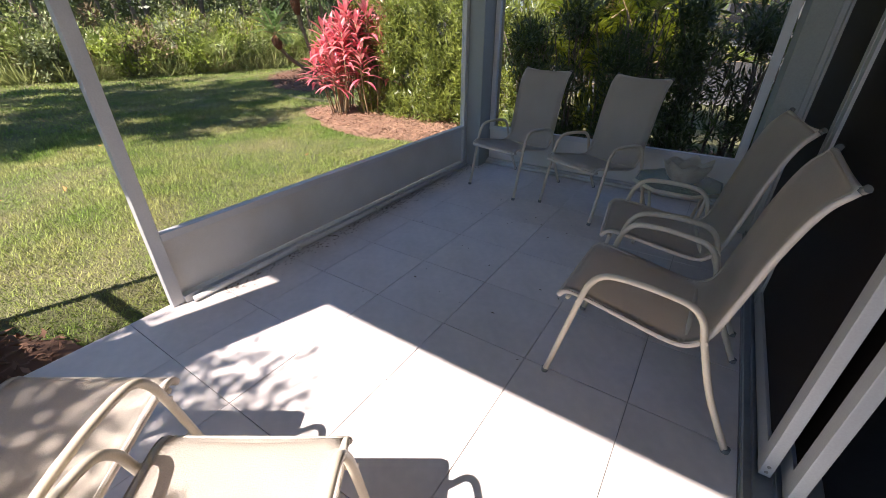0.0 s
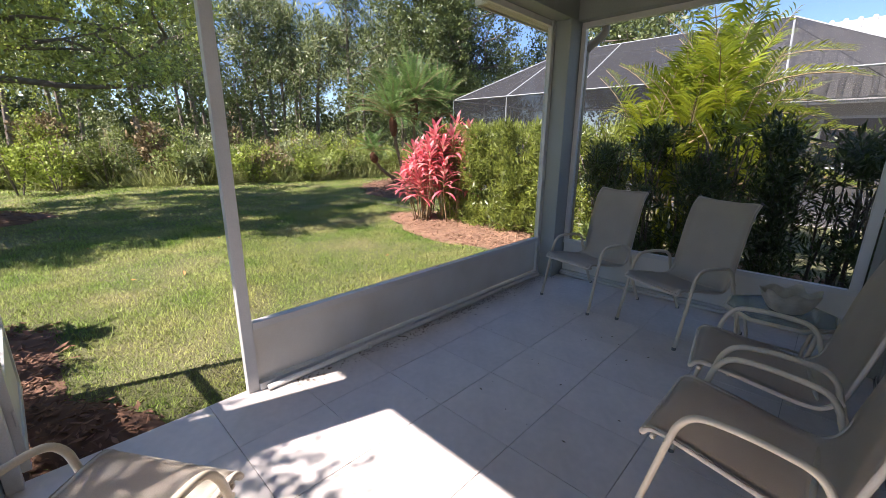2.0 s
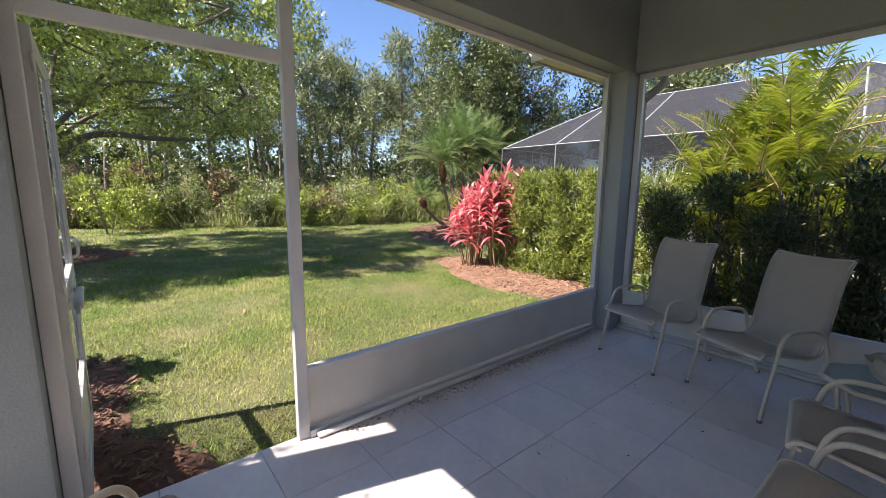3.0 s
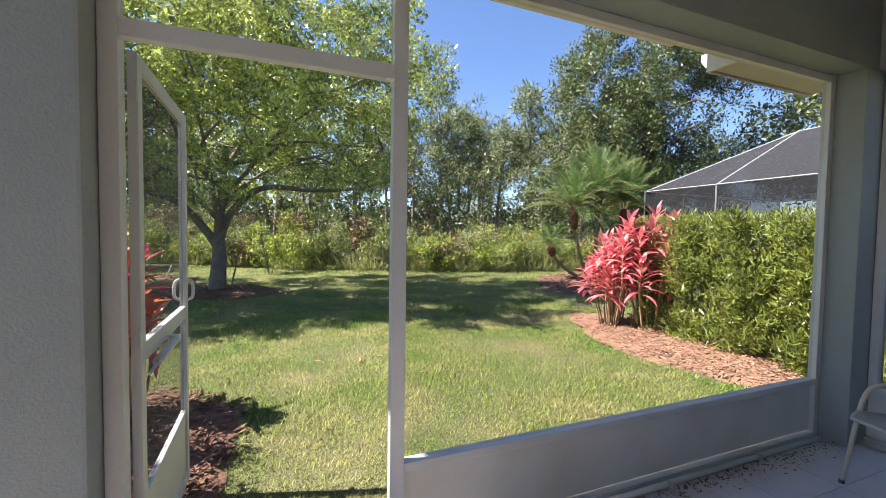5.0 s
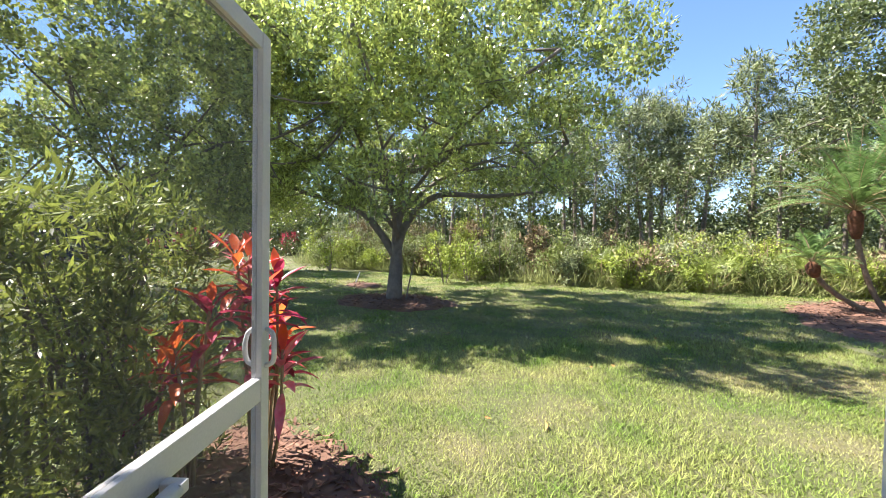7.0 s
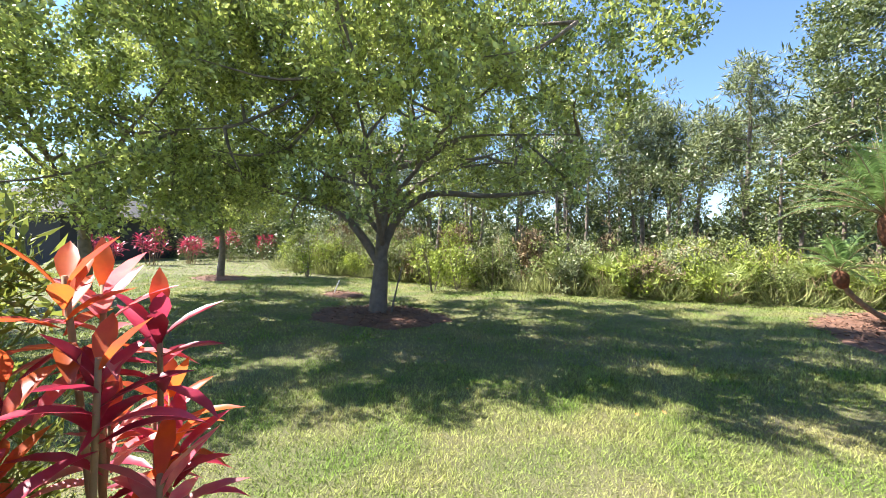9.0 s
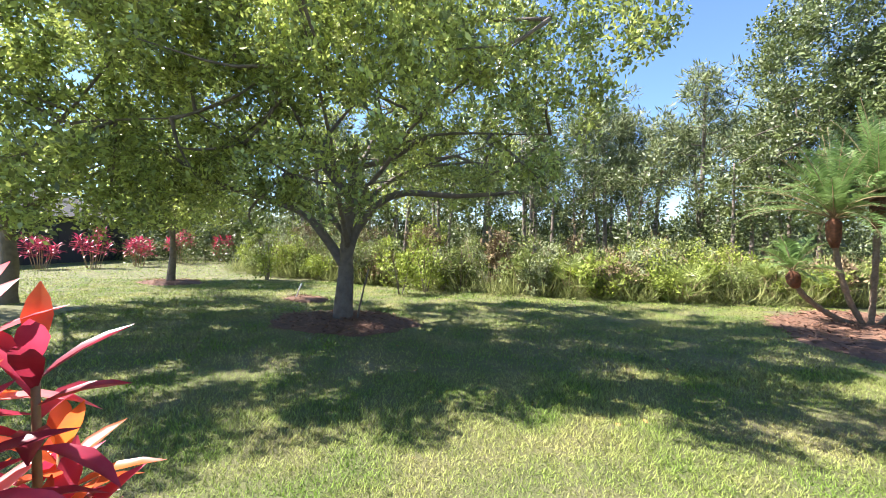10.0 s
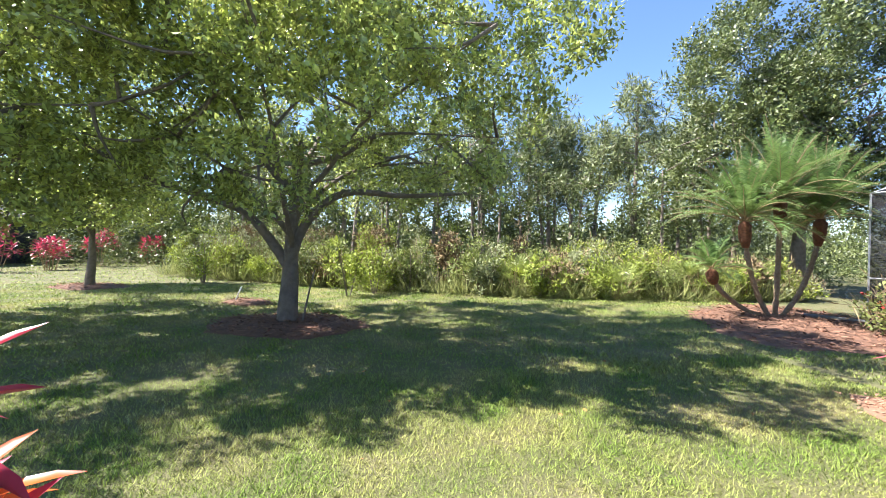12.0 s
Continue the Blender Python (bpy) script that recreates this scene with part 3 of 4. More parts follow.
def side_table(m):
    t = thing("side_table", "small octagonal glass-topped side table with tube legs", "table", m)
    ring = [(0.28 * math.cos(a), 0.28 * math.sin(a)) for a in (math.pi * (k + 0.5) / 4 for k in range(9))]
    part("rim", sweep([(x, y, 0.44) for x, y in ring], 0.013, 8), TUBE, t, "", True)
    bm = bmesh.new()
    bmesh.ops.create_cone(bm, cap_ends=True, segments=8, radius1=0.275, radius2=0.275, depth=0.006, matrix=pose(0, 0, 0.45, 0, 0, 22.5))
    part("glass_top", bm, TABLE_GLASS, t, "greenish glass top")
    for k in range(4):
        a = math.pi * (k + 0.5) / 2
        c, s = math.cos(a), math.sin(a)
        leg = smooth_path([(0.26 * c, 0.26 * s, 0.435), (0.24 * c, 0.24 * s, 0.3), (0.2 * c, 0.2 * s, 0.15), (0.23 * c, 0.23 * s, 0.0)], 4)
        part("leg", sweep(leg, 0.011, 8), TUBE, t, "", True)
    part("stretcher", sweep([(0.2 * math.cos(math.pi * (k + 0.5) / 2), 0.2 * math.sin(math.pi * (k + 0.5) / 2), 0.16) for k in range(5)], 0.008, 6), TUBE, t, "", True)


side_table(pose(-0.1, 3.02, 0))


def clam_shell(m):
    """A scalloped giant clam bowl: a fluted, thick-lipped half shell."""
    bm = bmesh.new()
    rows = []
    for i in range(9):
        v = i / 8
        row = []
        for k in range(64):
            a = 2 * math.pi * k / 64
            flute = math.sin(a * 7) * (0.6 + 0.4 * math.sin(a * 2))
            r = (0.035 + 0.095 * v ** 0.6) * (1 + 0.12 * v * flute)
            row.append(bm.verts.new((r * math.cos(a) * 1.12, r * math.sin(a) * 0.85, 0.13 * v ** 1.6 + 0.024 * v * v * flute + 0.006)))
        rows.append(row)
    bm.faces.new(rows[0][::-1])
    for r0, r1 in zip(rows, rows[1:]):
        for k in range(64):
            bm.faces.new((r0[k], r0[(k + 1) % 64], r1[(k + 1) % 64], r1[k]))
    bmesh.ops.solidify(bm, geom=bm.faces[:], thickness=0.012)
    ob = part("clam_shell_bowl", bm, SHELL, None, "", True)
    ob.matrix_world = m
    tagged(ob, "fluted cream clam shell bowl on the glass table", "bowl")


clam_shell(pose(-0.07, 2.99, 0.455, 0, 0, 20))

g = np.random.default_rng(8)
n = 900
litter = np.stack([-2.15 + np.abs(g.normal(size=n)) * 0.055, 0.8 + 3.0 * g.random(n) ** 0.8, np.full(n, 0.006)], axis=1)
extra = np.stack([-1.9 + 1.6 * g.random(40), 0.9 + 2.2 * g.random(40), np.full(40, 0.005)], axis=1)
verts, faces = leaf_arrays(g, np.concatenate([litter, extra]), 1, (0.01, 0.01, 0.001), 0.016, 0.45, 0.0, 0.6)
verts[:, 2] = 0.003 + np.abs(verts[:, 2] - 0.006) * 0.3
tagged(put(new("leaf_litter", quick("leaf_litter", verts, faces)), None, DEBRIS), "dry leaf crumbs along the kick panel", "debris", "", "stuff")


# ---- plants ----
def limb(points, r0, r1, sides=8, steps=5):
    pts = smooth_path(points, steps)
    return sweep(pts, list(np.linspace(r0, r1, len(pts))), sides)


def oak(base, height, centre, radii, clumps, each, leaf, label, seed, trunk=0.15, mat=LEAF_OAK, low=1.9, fork=1.45, wide=0.5, extra=()):
    """Trunk, forking limbs that reach into an uneven crown of leaf clumps."""
    g = np.random.default_rng(seed)
    t = thing("tree", label, "tree", pose(*base))
    c = np.array(centre) - base
    part("trunk", limb([(0, 0, -0.1), (0.02, 0.0, 0.25), (-0.02, 0.03, fork * 0.6), (0.02, 0.04, fork), (0.08, 0.1, fork * 1.6), (0.05, 0.2, fork * 2.4)], trunk * 1.3, trunk * 0.35, 12), BARK, t, "grey ridged bark", True)
    ends = []
    for way in extra:
        part("limb", limb([(0, 0, fork * 0.75)] + list(way), trunk * 0.62, 0.03, 9), BARK, t, "", True)
    for k in range(9):
        a = 2 * math.pi * k / 9 + g.normal() * 0.2
        reach = 0.6 + 0.25 * g.random()
        rise = 0.1 + 0.75 * g.random()
        tip = c + np.array([math.cos(a) * radii[0] * reach, math.sin(a) * radii[1] * reach, radii[2] * (rise - 0.55)])
        start = np.array((0.05, 0.08, fork * (1.0 + 1.2 * ((k * 4) % 9) / 9)))
        mid = start + (tip - start) * 0.45 + (0, 0, 0.25 + 0.3 * g.random())
        part("limb", limb([start, start + (mid - start) * 0.5 + g.normal(size=3) * 0.1, mid, tip], trunk * 0.36, 0.012, 7), BARK, t, "", True)
        for q in (mid, mid + (tip - mid) * 0.5, tip):
            for _ in range(2):
                e = q + g.normal(size=3) * np.array(radii) * 0.22
                part("branch", limb([q, (q + e) / 2 + g.normal(size=3) * 0.12, e], trunk * 0.2, 0.008, 5, 3), BARK, t, "", True)
                ends.append(e)
    d = unit(g.normal(size=(clumps * 2, 3)))
    r = g.random((clumps * 2, 1)) ** 0.4
    lump = np.array([1 + 0.24 * noise.noise(Vector(q * 2.2 + seed)) for q in d])[:, None]
    pts = c + d * r * lump * np.array(radii)
    gap = np.array([noise.noise(Vector((q + base) * wide)) for q in pts])
    pts = pts[(gap > -0.03) & (pts[:, 2] + base[2] > low + 0.5 * np.abs(gap))][:clumps]
    pts = np.concatenate([pts, ends])
    foliage("crown", g, pts, each, 0.27 if leaf < 0.1 else 0.46 if leaf < 0.14 else 0.62, leaf, mat, t, "", 0.5, 0.3)
    return t


oak(np.array((-11.5, -1.23, LAWN)), 8, (-11.3, -0.75, 4.95), (4.0, 5.0, 3.4), 860, 140, 0.08, "spreading live oak with leaning limb in a mulch ring", 5, 0.17, low=2.0,
    extra=[[(-0.05, -0.35, 1.6), (-0.2, -0.9, 2.15), (-0.35, -1.8, 2.45), (-0.4, -2.7, 2.75), (-0.3, -3.8, 3.4)], [(0.1, 0.3, 1.9), (0.3, 1.0, 2.5), (0.4, 2.2, 2.5), (0.5, 3.4, 2.6)]])
oak(np.array((-13.2, -9.0, LAWN)), 8, (-11.5, -6.9, 4.6), (4.6, 4.7, 3.6), 900, 125, 0.085, "dark leafy oak beside the next yard", 6, 0.18, low=1.55)
oak(np.array((-18.4, -8.4, LAWN)), 5, (-18.4, -8.2, 3.7), (2.3, 2.4, 1.9), 240, 80, 0.1, "young oak with a straight trunk", 7, 0.12, LEAF_OAK, 1.6, 1.5)
oak(np.array((-16.3, 17.5, LAWN)), 12, (-16.3, 17.5, 7.4), (5.0, 4.6, 5.6), 1000, 120, 0.125, "tall dark oak behind the palms", 9, 0.28, LEAF_WOODS, 2.6, 2.4, 0.35)
oak(np.array((-9.5, 25.0, LAWN)), 12, (-9.5, 25, 6.6), (7, 5, 4.2), 600, 60, 0.18, "tall oak behind the neighbouring pool cage", 10, 0.28, LEAF_WOODS, 2.5, 2.4, 0.35)


# Tree out of view, added and placed for the dapple on floor and chairs
oak(np.array((-2.75, -2.7, LAWN)), 4, (-2.45, -2.55, 3.25), (0.8, 0.5, 0.6), 120, 75, 0.05, "unseen slim leafy tree added for dappled shade on the porch", 11, 0.05, LEAF_OAK, 2.3, 1.8, 1.5)


def ti_plant(base, stems, height, label, seed, mats, spread=0.35, leaf=0.42, per=15, broad=1.0, whorl=0.45):
    """Cane stems, each with a whorl of long arching leaves."""
    g = np.random.default_rng(seed)
    t = thing("ti_plant", label, "shrub", pose(*base), "ti plants")
    packs = {m: [] for m in mats}
    for k in range(stems):
        a = 2 * math.pi * (k + g.random() * 0.6) / stems
        h = height * (0.55 + 0.45 * g.random())
        r = spread * (0.25 + 0.75 * g.random())
        foot = np.array((math.cos(a) * r * 0.4, math.sin(a) * r * 0.4, -0.02))
        top = np.array((math.cos(a) * r, math.sin(a) * r, h))
        part("stem", limb([foot, (foot + top) / 2 + g.normal(size=3) * 0.03, top], 0.014, 0.009, 6, 3), STEM, t, "", True)
        pick = mats[int(g.integers(len(mats)))]
        for j in range(per):
            f = j / per
            m = mats[0] if f > 0.8 and g.random() < 0.75 else pick
            w = j * 2.4 + g.normal() * 0.3
            rise = 0.1 + 1.15 * f + g.normal() * 0.12
            ln = leaf * (0.75 + 0.35 * g.random()) * (1.0 - 0.35 * f)
            start = top - np.array((0, 0, (1 - f) * min(whorl, h * 0.45)))
            out = np.array((math.cos(w), math.sin(w), 0))
            side = np.array((-math.sin(w), math.cos(w), 0))
            pts, ang, p = [], rise, start
            for s, wd in enumerate((0.012, 0.06, 0.085, 0.06, 0.004)):
                wide = side * wd * leaf * broad
                dip = np.array((0, 0, 0.012))
                pts += [p - wide, p - dip * (s not in (0, 4)), p + wide]
                p = p + (out * math.cos(ang) + np.array((0, 0, math.sin(ang)))) * ln / 4
                ang -= 0.32 - 0.2 * f
            packs[m].append(np.array(pts))
    for m, leaves in packs.items():
        if leaves:
            v = np.concatenate(leaves)
            cell = np.concatenate([[[3 * s, 3 * s + 1, 3 * s + 4, 3 * s + 3], [3 * s + 1, 3 * s + 2, 3 * s + 5, 3 * s + 4]] for s in range(4)])
            f = (np.arange(len(leaves))[:, None, None] * 15 + cell).reshape(-1, 4)
            put(new("leaves", quick("leaves", v, f)), t, m, "", True)
    return t


PINK = "tall pink-red ti plant with arching leaves in pine straw"
for x, y, s, h, seed in ((-5.55, 5.15, 13, 1.5, 1), (-5.15, 5.45, 12, 1.75, 2), (-5.9, 5.55, 11, 1.4, 3), (-5.35, 5.9, 8, 2.0, 4)):
    ti_plant((x, y, LAWN + 0.05), s, h, PINK, seed, [LEAF_TI, LEAF_TI], 0.42, 0.4, 20)
NEAR = "orange and burgundy ti plant beside the screen door"
ti_plant((-4.42, -0.9, LAWN + 0.04), 9, 1.42, NEAR, 21, [LEAF_TI_ORANGE, LEAF_TI_DARK, LEAF_TI, LEAF_TI_DARK, LEAF_TI], 0.3, 0.31, 13, 1.15, 0.26)
ti_plant((-4.15, -1.25, LAWN + 0.04), 5, 1.32, NEAR, 22, [LEAF_TI_ORANGE, LEAF_TI_DARK, LEAF_TI_DARK], 0.25, 0.3, 12, 1.15, 0.26)
for x, y, seed in ((-24.6, -15.6, 31), (-26.5, -14.7, 32), (-30, -14.5, 33), (-33, -13.2, 34), (-23.4, -17.0, 35)):
    ti_plant((x, y, LAWN), 12, 1.5 + 0.16 * (seed * 3 % 5), "distant red ti plant by the next house", seed, [LEAF_TI_DARK], 0.7, 0.5, 16)


def podocarpus(base, size, label, seed, dense, mat=LEAF_PODO, leaf=0.085, stems=6):
    """A section of clipped hedge: thin stems and narrow leaves."""
    g = np.random.default_rng(seed)
    t = thing("podocarpus_hedge", label, "hedge", pose(*base), "podocarpus hedge")
    w, d, h = size
    for k in range(stems):
        x, y = (g.random() - 0.5) * w, (g.random() - 0.5) * d * 0.5
        part("stem", limb([(x, y, -0.05), (x + g.normal() * 0.05, y + g.normal() * 0.05, h * 0.5), (x + g.normal() * 0.1, y + g.normal() * 0.06, h * 0.95)], 0.016, 0.005, 6, 3), BARK, t, "", True)
    n = int(dense * w * d * h)
    q = g.random((n, 3)) - 0.5
    q[:, :2] = np.sign(q[:, :2]) * np.abs(q[:, :2] * 2) ** 0.6 / 2
    pts = q * (w, d, h) + (0, 0, h / 2 + 0.03)
    pts[:, 2] += 0.05 * np.array([noise.noise(Vector((p[0] * 3, p[1] * 3, seed))) for p in pts])
    hole = np.array([noise.noise(Vector((p[0] * 2.5 + seed, p[1] * 2.5, p[2] * 2.5))) for p in pts])
    pts = pts[hole > (-0.03 if mat is LEAF_PODO_SHADED else -0.25)]
    foliage("leaves", g, pts, 24, 0.1, leaf, mat, t, "", 0.2, 0.7, 0.0)
    return t


LIT = "dense sunlit clipped podocarpus hedge"
for k in range(4):
    podocarpus((-4.95 + 0.75 * k, 5.85 - 0.03 * k, LAWN), (0.8, 0.95, 1.72), LIT, 40 + k, 640, LEAF_PODO, 0.075)
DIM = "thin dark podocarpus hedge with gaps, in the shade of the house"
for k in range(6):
    podocarpus((-1.95 + 0.62 * k, 5.25, LAWN), (0.7, 0.6, 1.56 + 0.05 * (k % 3)), DIM, 50 + k, 480, LEAF_PODO_SHADED, 0.085, 10)
for k in range(3):
    podocarpus((-2.95 - 0.6 * k, -1.6, LAWN), (0.75, 0.7, 1.66), "bright green podocarpus hedge beside the screen door", 60 + k, 460, LEAF_PODO, 0.07, 9)


def frond_arrays(g, root, way, length, droop, leaflet, count, slim=0.07, vee=0.5):
    """The midrib points and leaflets of one feather palm frond."""
    pts, p, d = [], np.array(root, float), unit(np.array(way, float))
    for s in range(9):
        pts.append(p.copy())
        p = p + d * length / 8
        d = unit(d + (0, 0, -droop / 8))
    pts = np.array(pts)
    v = []
    for j in range(count):
        f = 0.16 + 0.84 * j / count
        i = min(int(f * 8), 7)
        at = pts[i] + (pts[i + 1] - pts[i]) * (f * 8 - i)
        along = unit(pts[i + 1] - pts[i])
        side = unit(np.cross(along, (0, 0, 1)))
        upw = np.cross(side, along)
        ln = leaflet * (math.sin(math.pi * (0.12 + 0.82 * f)) ** 0.7) * (0.85 + 0.3 * g.random())
        for s in (-1, 1):
            o = unit(along * 0.75 + side * s + upw * vee + g.normal(size=3) * 0.08)
            end = at + o * ln + np.array((0, 0, -0.25 * ln))
            mid = at + o * ln * 0.5
            wd = unit(np.cross(o, upw)) * ln * slim * 0.5
            v.append([at, mid - wd, end, mid + wd])
    return pts, np.array(v).reshape(-1, 3)


def feather_crown(t, g, head, fronds, length, droop, leaflet, count, mat, low=-0.2, high=1.3, slim=0.07):
    allv = []
    for k in range(fronds):
        a = k * 2.4 + g.normal() * 0.2
        el = low + (high - low) * (k / fronds) + g.normal() * 0.08
        way = (math.cos(a) * math.cos(el), math.sin(a) * math.cos(el), math.sin(el))
        rib, v = frond_arrays(g, head, way, length * (0.8 + 0.3 * g.random()), droop * (0.7 + 0.5 * g.random()), leaflet, count, slim)
        f = part("frond", sweep(rib, list(np.linspace(0.014, 0.003, len(rib))), 5), STEM, t, "", True)
        put(new("leaf_blade", quick("leaf_blade", v, np.arange(len(v)).reshape(-1, 4))), f, mat)


def date_palm(base, heads):
    """Three or four leaning pygmy date trunks from one foot, each with its own crown."""
    g = np.random.default_rng(70)
    t = thing("palm_tree", "pygmy date palm clump with leaning trunks and feathery crowns", "palm", pose(*base))
    for k, (x, y, z, fr, ln) in enumerate(heads):
        top = np.array((x, y, z))
        pts = smooth_path([(x * 0.1, y * 0.1, -0.05), (x * 0.55, y * 0.55, z * 0.26), (x * 0.86, y * 0.86, z * 0.62), tuple(top * (1, 1, 0.94))], 7)
        rad = [0.055 + 0.008 * math.sin(i * 2.2) for i in range(len(pts))]
        trunk = part("trunk", sweep(pts, rad, 9), PALM_TRUNK, t, "rough knobbed trunk", True)
        part("leaf_base_sheath", sweep([tuple(top * (0.95, 0.95, 0.76)), tuple(top * (0.98, 0.98, 0.86)), tuple(top), tuple(top + (0, 0, 0.12))], [0.07, 0.13, 0.14, 0.05], 10), PALM_HEAD, trunk, "shaggy red-brown leaf bases", True)
        feather_crown(t, g, top + (0, 0, 0.08), fr, ln, 1.15, 0.31, 44, LEAF_DATE, 0.25, 1.56, 0.09)
    return t


date_palm((-11.1, 9.84, LAWN), [(-0.15, -0.75, 2.2, 44, 1.85), (0.0, 0.1, 2.75, 46, 1.95), (0.2, 1.05, 2.3, 42, 1.85), (-0.3, -1.5, 1.05, 12, 0.9)])


def areca(base, label, seed, canes, height):
    """A clump of ringed canes, each with arching feather fronds."""
    g = np.random.default_rng(seed)
    t = thing("areca_palm", label, "palm", pose(*base))
    for k in range(canes):
        a, r = 2.4 * k, 0.34 * math.sqrt((k + 0.5) / canes)
        h = height * (0.28 + 0.72 * g.random())
        foot, top = np.array((math.cos(a) * r, math.sin(a) * r, -0.05)), np.array((math.cos(a) * r * 1.7, math.sin(a) * r * 1.7, h))
        part("cane", limb([foot, (foot + top) / 2, top], 0.03, 0.018, 7, 3), LEAF_ARECA, t, "yellow-green ringed cane", True)
        feather_crown(t, g, top, 6, 1.4, 1.1, 0.4, 30, LEAF_ARECA, 0.55, 1.5, 0.085)
    return t


areca((-1.85, 6.75, LAWN), "sunlit yellow-green areca palm behind the hedge", 80, 12, 1.95)
areca((-1.3, 6.65, LAWN), "sunlit areca palm with arching fronds behind the hedge", 81, 11, 2.05)
areca((-1.65, 7.15, LAWN), "tall areca palm at the back of the clump", 82, 9, 2.3)


def palmetto(base, size, label, seed, fans=16):
    """A saw palmetto: stiff fans of blades on short stalks."""
    g = np.random.default_rng(seed)
    t = thing("palmetto", label, "palmetto", pose(*base), "saw palmettos")
    for k in range(fans):
        a, el = 2.4 * k + g.normal() * 0.2, 0.25 + 1.1 * k / fans
        way = np.array((math.cos(a) * math.cos(el), math.sin(a) * math.cos(el), math.sin(el)))
        hub = way * size * (0.55 + 0.3 * g.random())
        stalk = part("stalk", sweep([(0, 0, -0.2), tuple(hub)], [0.012, 0.006], 4), STEM, t)
        v = []
        side = unit(np.cross(way, (0, 0, 1)))
        upw = np.cross(side, way)
        face = unit(way * 0.3 + upw)
        for j in range(17):
            w = (j - 8) / 8 * 1.9
            o = unit(way * math.cos(w) + side * math.sin(w) + face * 0.12 + g.normal(size=3) * 0.05)
            ln = size * 0.48 * (0.75 + 0.25 * math.cos(w))
            wd = unit(np.cross(o, face)) * 0.02 * size
            v.append([hub, hub + o * ln * 0.55 - wd, hub + o * ln + (0, 0, -0.06 * size), hub + o * ln * 0.55 + wd])
        v = np.array(v).reshape(-1, 3)
        put(new("fan", quick("fan", v, np.arange(len(v)).reshape(-1, 4))), stalk, LEAF_SAW)


def edge_x(y):
    """How far out the mown lawn reaches."""
    return float(np.interp(y, [-9, -4, -0.5, 2, 4.5, 8, 12, 16], [-23, -20, -17.4, -15.8, -14.9, -14.1, -13.7, -13.5]))


g = np.random.default_rng(90)
for k in range(42):
    y = 3.5 + 11 * g.random() if k < 26 else -7 + 5.5 * g.random()
    x = edge_x(y) - (0.5 + 3.6 * g.random() if k < 26 else 1 + 2 * g.random())
    palmetto((x, y, LAWN + (0.15 + 0.25 * g.random())), 0.62 + 0.4 * g.random(), "stiff green saw palmetto at the lawn edge", 100 + k)


def bush(base, size, label, seed, mat, leaf=0.09, clumps=50, each=26, twig=0.0):
    g = np.random.default_rng(seed)
    t = thing("bush", label, "bush", pose(*base), "scrub bushes")
    r, h = size
    for k in range(5):
        a = 1.26 * k + g.normal() * 0.3
        part("stem", limb([(0.05 * math.cos(a), 0.05 * math.sin(a), -0.05), (r * 0.4 * math.cos(a), r * 0.4 * math.sin(a), h * 0.5), (r * 0.7 * math.cos(a), r * 0.7 * math.sin(a), h * 0.85)], 0.02, 0.006, 5, 3), BARK, t)
    d = unit(g.normal(size=(clumps, 3)))
    pts = d * g.random((clumps, 1)) ** 0.4 * (r, r, h / 2) * (1 + 0.25 * g.normal(size=(clumps, 1))) + (0, 0, h / 2)
    pts[:, 2] = np.abs(pts[:, 2])
    foliage("leaves", g, pts, each, 0.19, leaf, mat, t, "", 0.5, 0.4, 0.0)
    if twig:
        tagged(foliage("dry_twig_growth", g, pts, 6, 0.3, 0.3, LEAF_DRY, t, "dry bare twigs", 0.04, 0.9, 0.0), "", "", "", "stuff")
    return t


for k in range(130):
    y = -8.5 + 24 * g.random()
    near = g.random()
    x = edge_x(y) - 0.45 - 4.5 * near
    h = (0.55 + 0.75 * g.random() + 1.3 * near) * (0.9 if y > 4 else 1.2)
    kind = g.random()
    mat, word = ((LEAF_SCRUB, "olive green scrub bush") if kind < 0.42 else (LEAF_LIME, "bright green scrub bush") if kind < 0.73
                 else (LEAF_SILVER, "silvery grey scrub bush") if kind < 0.88 else (LEAF_DRY, "dry brown scrub bush"))
    bush((x, y, LAWN), (0.4 + 0.6 * g.random(), h), word + " at the lawn edge", 200 + k, mat, 0.06 + 0.06 * g.random(), 52, 34, g.random() > 0.6)
for x, y, h in ((-19.9, -5.6, 1.9), (-25, -6.4, 1.5), (-15.8, -0.2, 1.6), (-16.4, 0.6, 1.7)):
    bush((x, y, LAWN), (0.6, h), "small bright shrub on the lawn", 300 + int(h * 10), LEAF_LIME, 0.1, 36, 24)


rg = np.random.default_rng(93)
tufts = []
for k in range(330):
    y = -8.5 + 23 * rg.random()
    tufts.append((edge_x(y) - 0.15 - 1.6 * rg.random() ** 1.5, y, LAWN))
tufts = foliage("tall_grass", rg, np.array(tufts), 22, (0.25, 0.25, 0.03), 0.5, LEAF_REED, None, "", 0.035, 2.0, LAWN - 0.05, 0.45)
tagged(tufts, "tall unmown pale green grass at the lawn edge", "tall grass", "", "stuff")


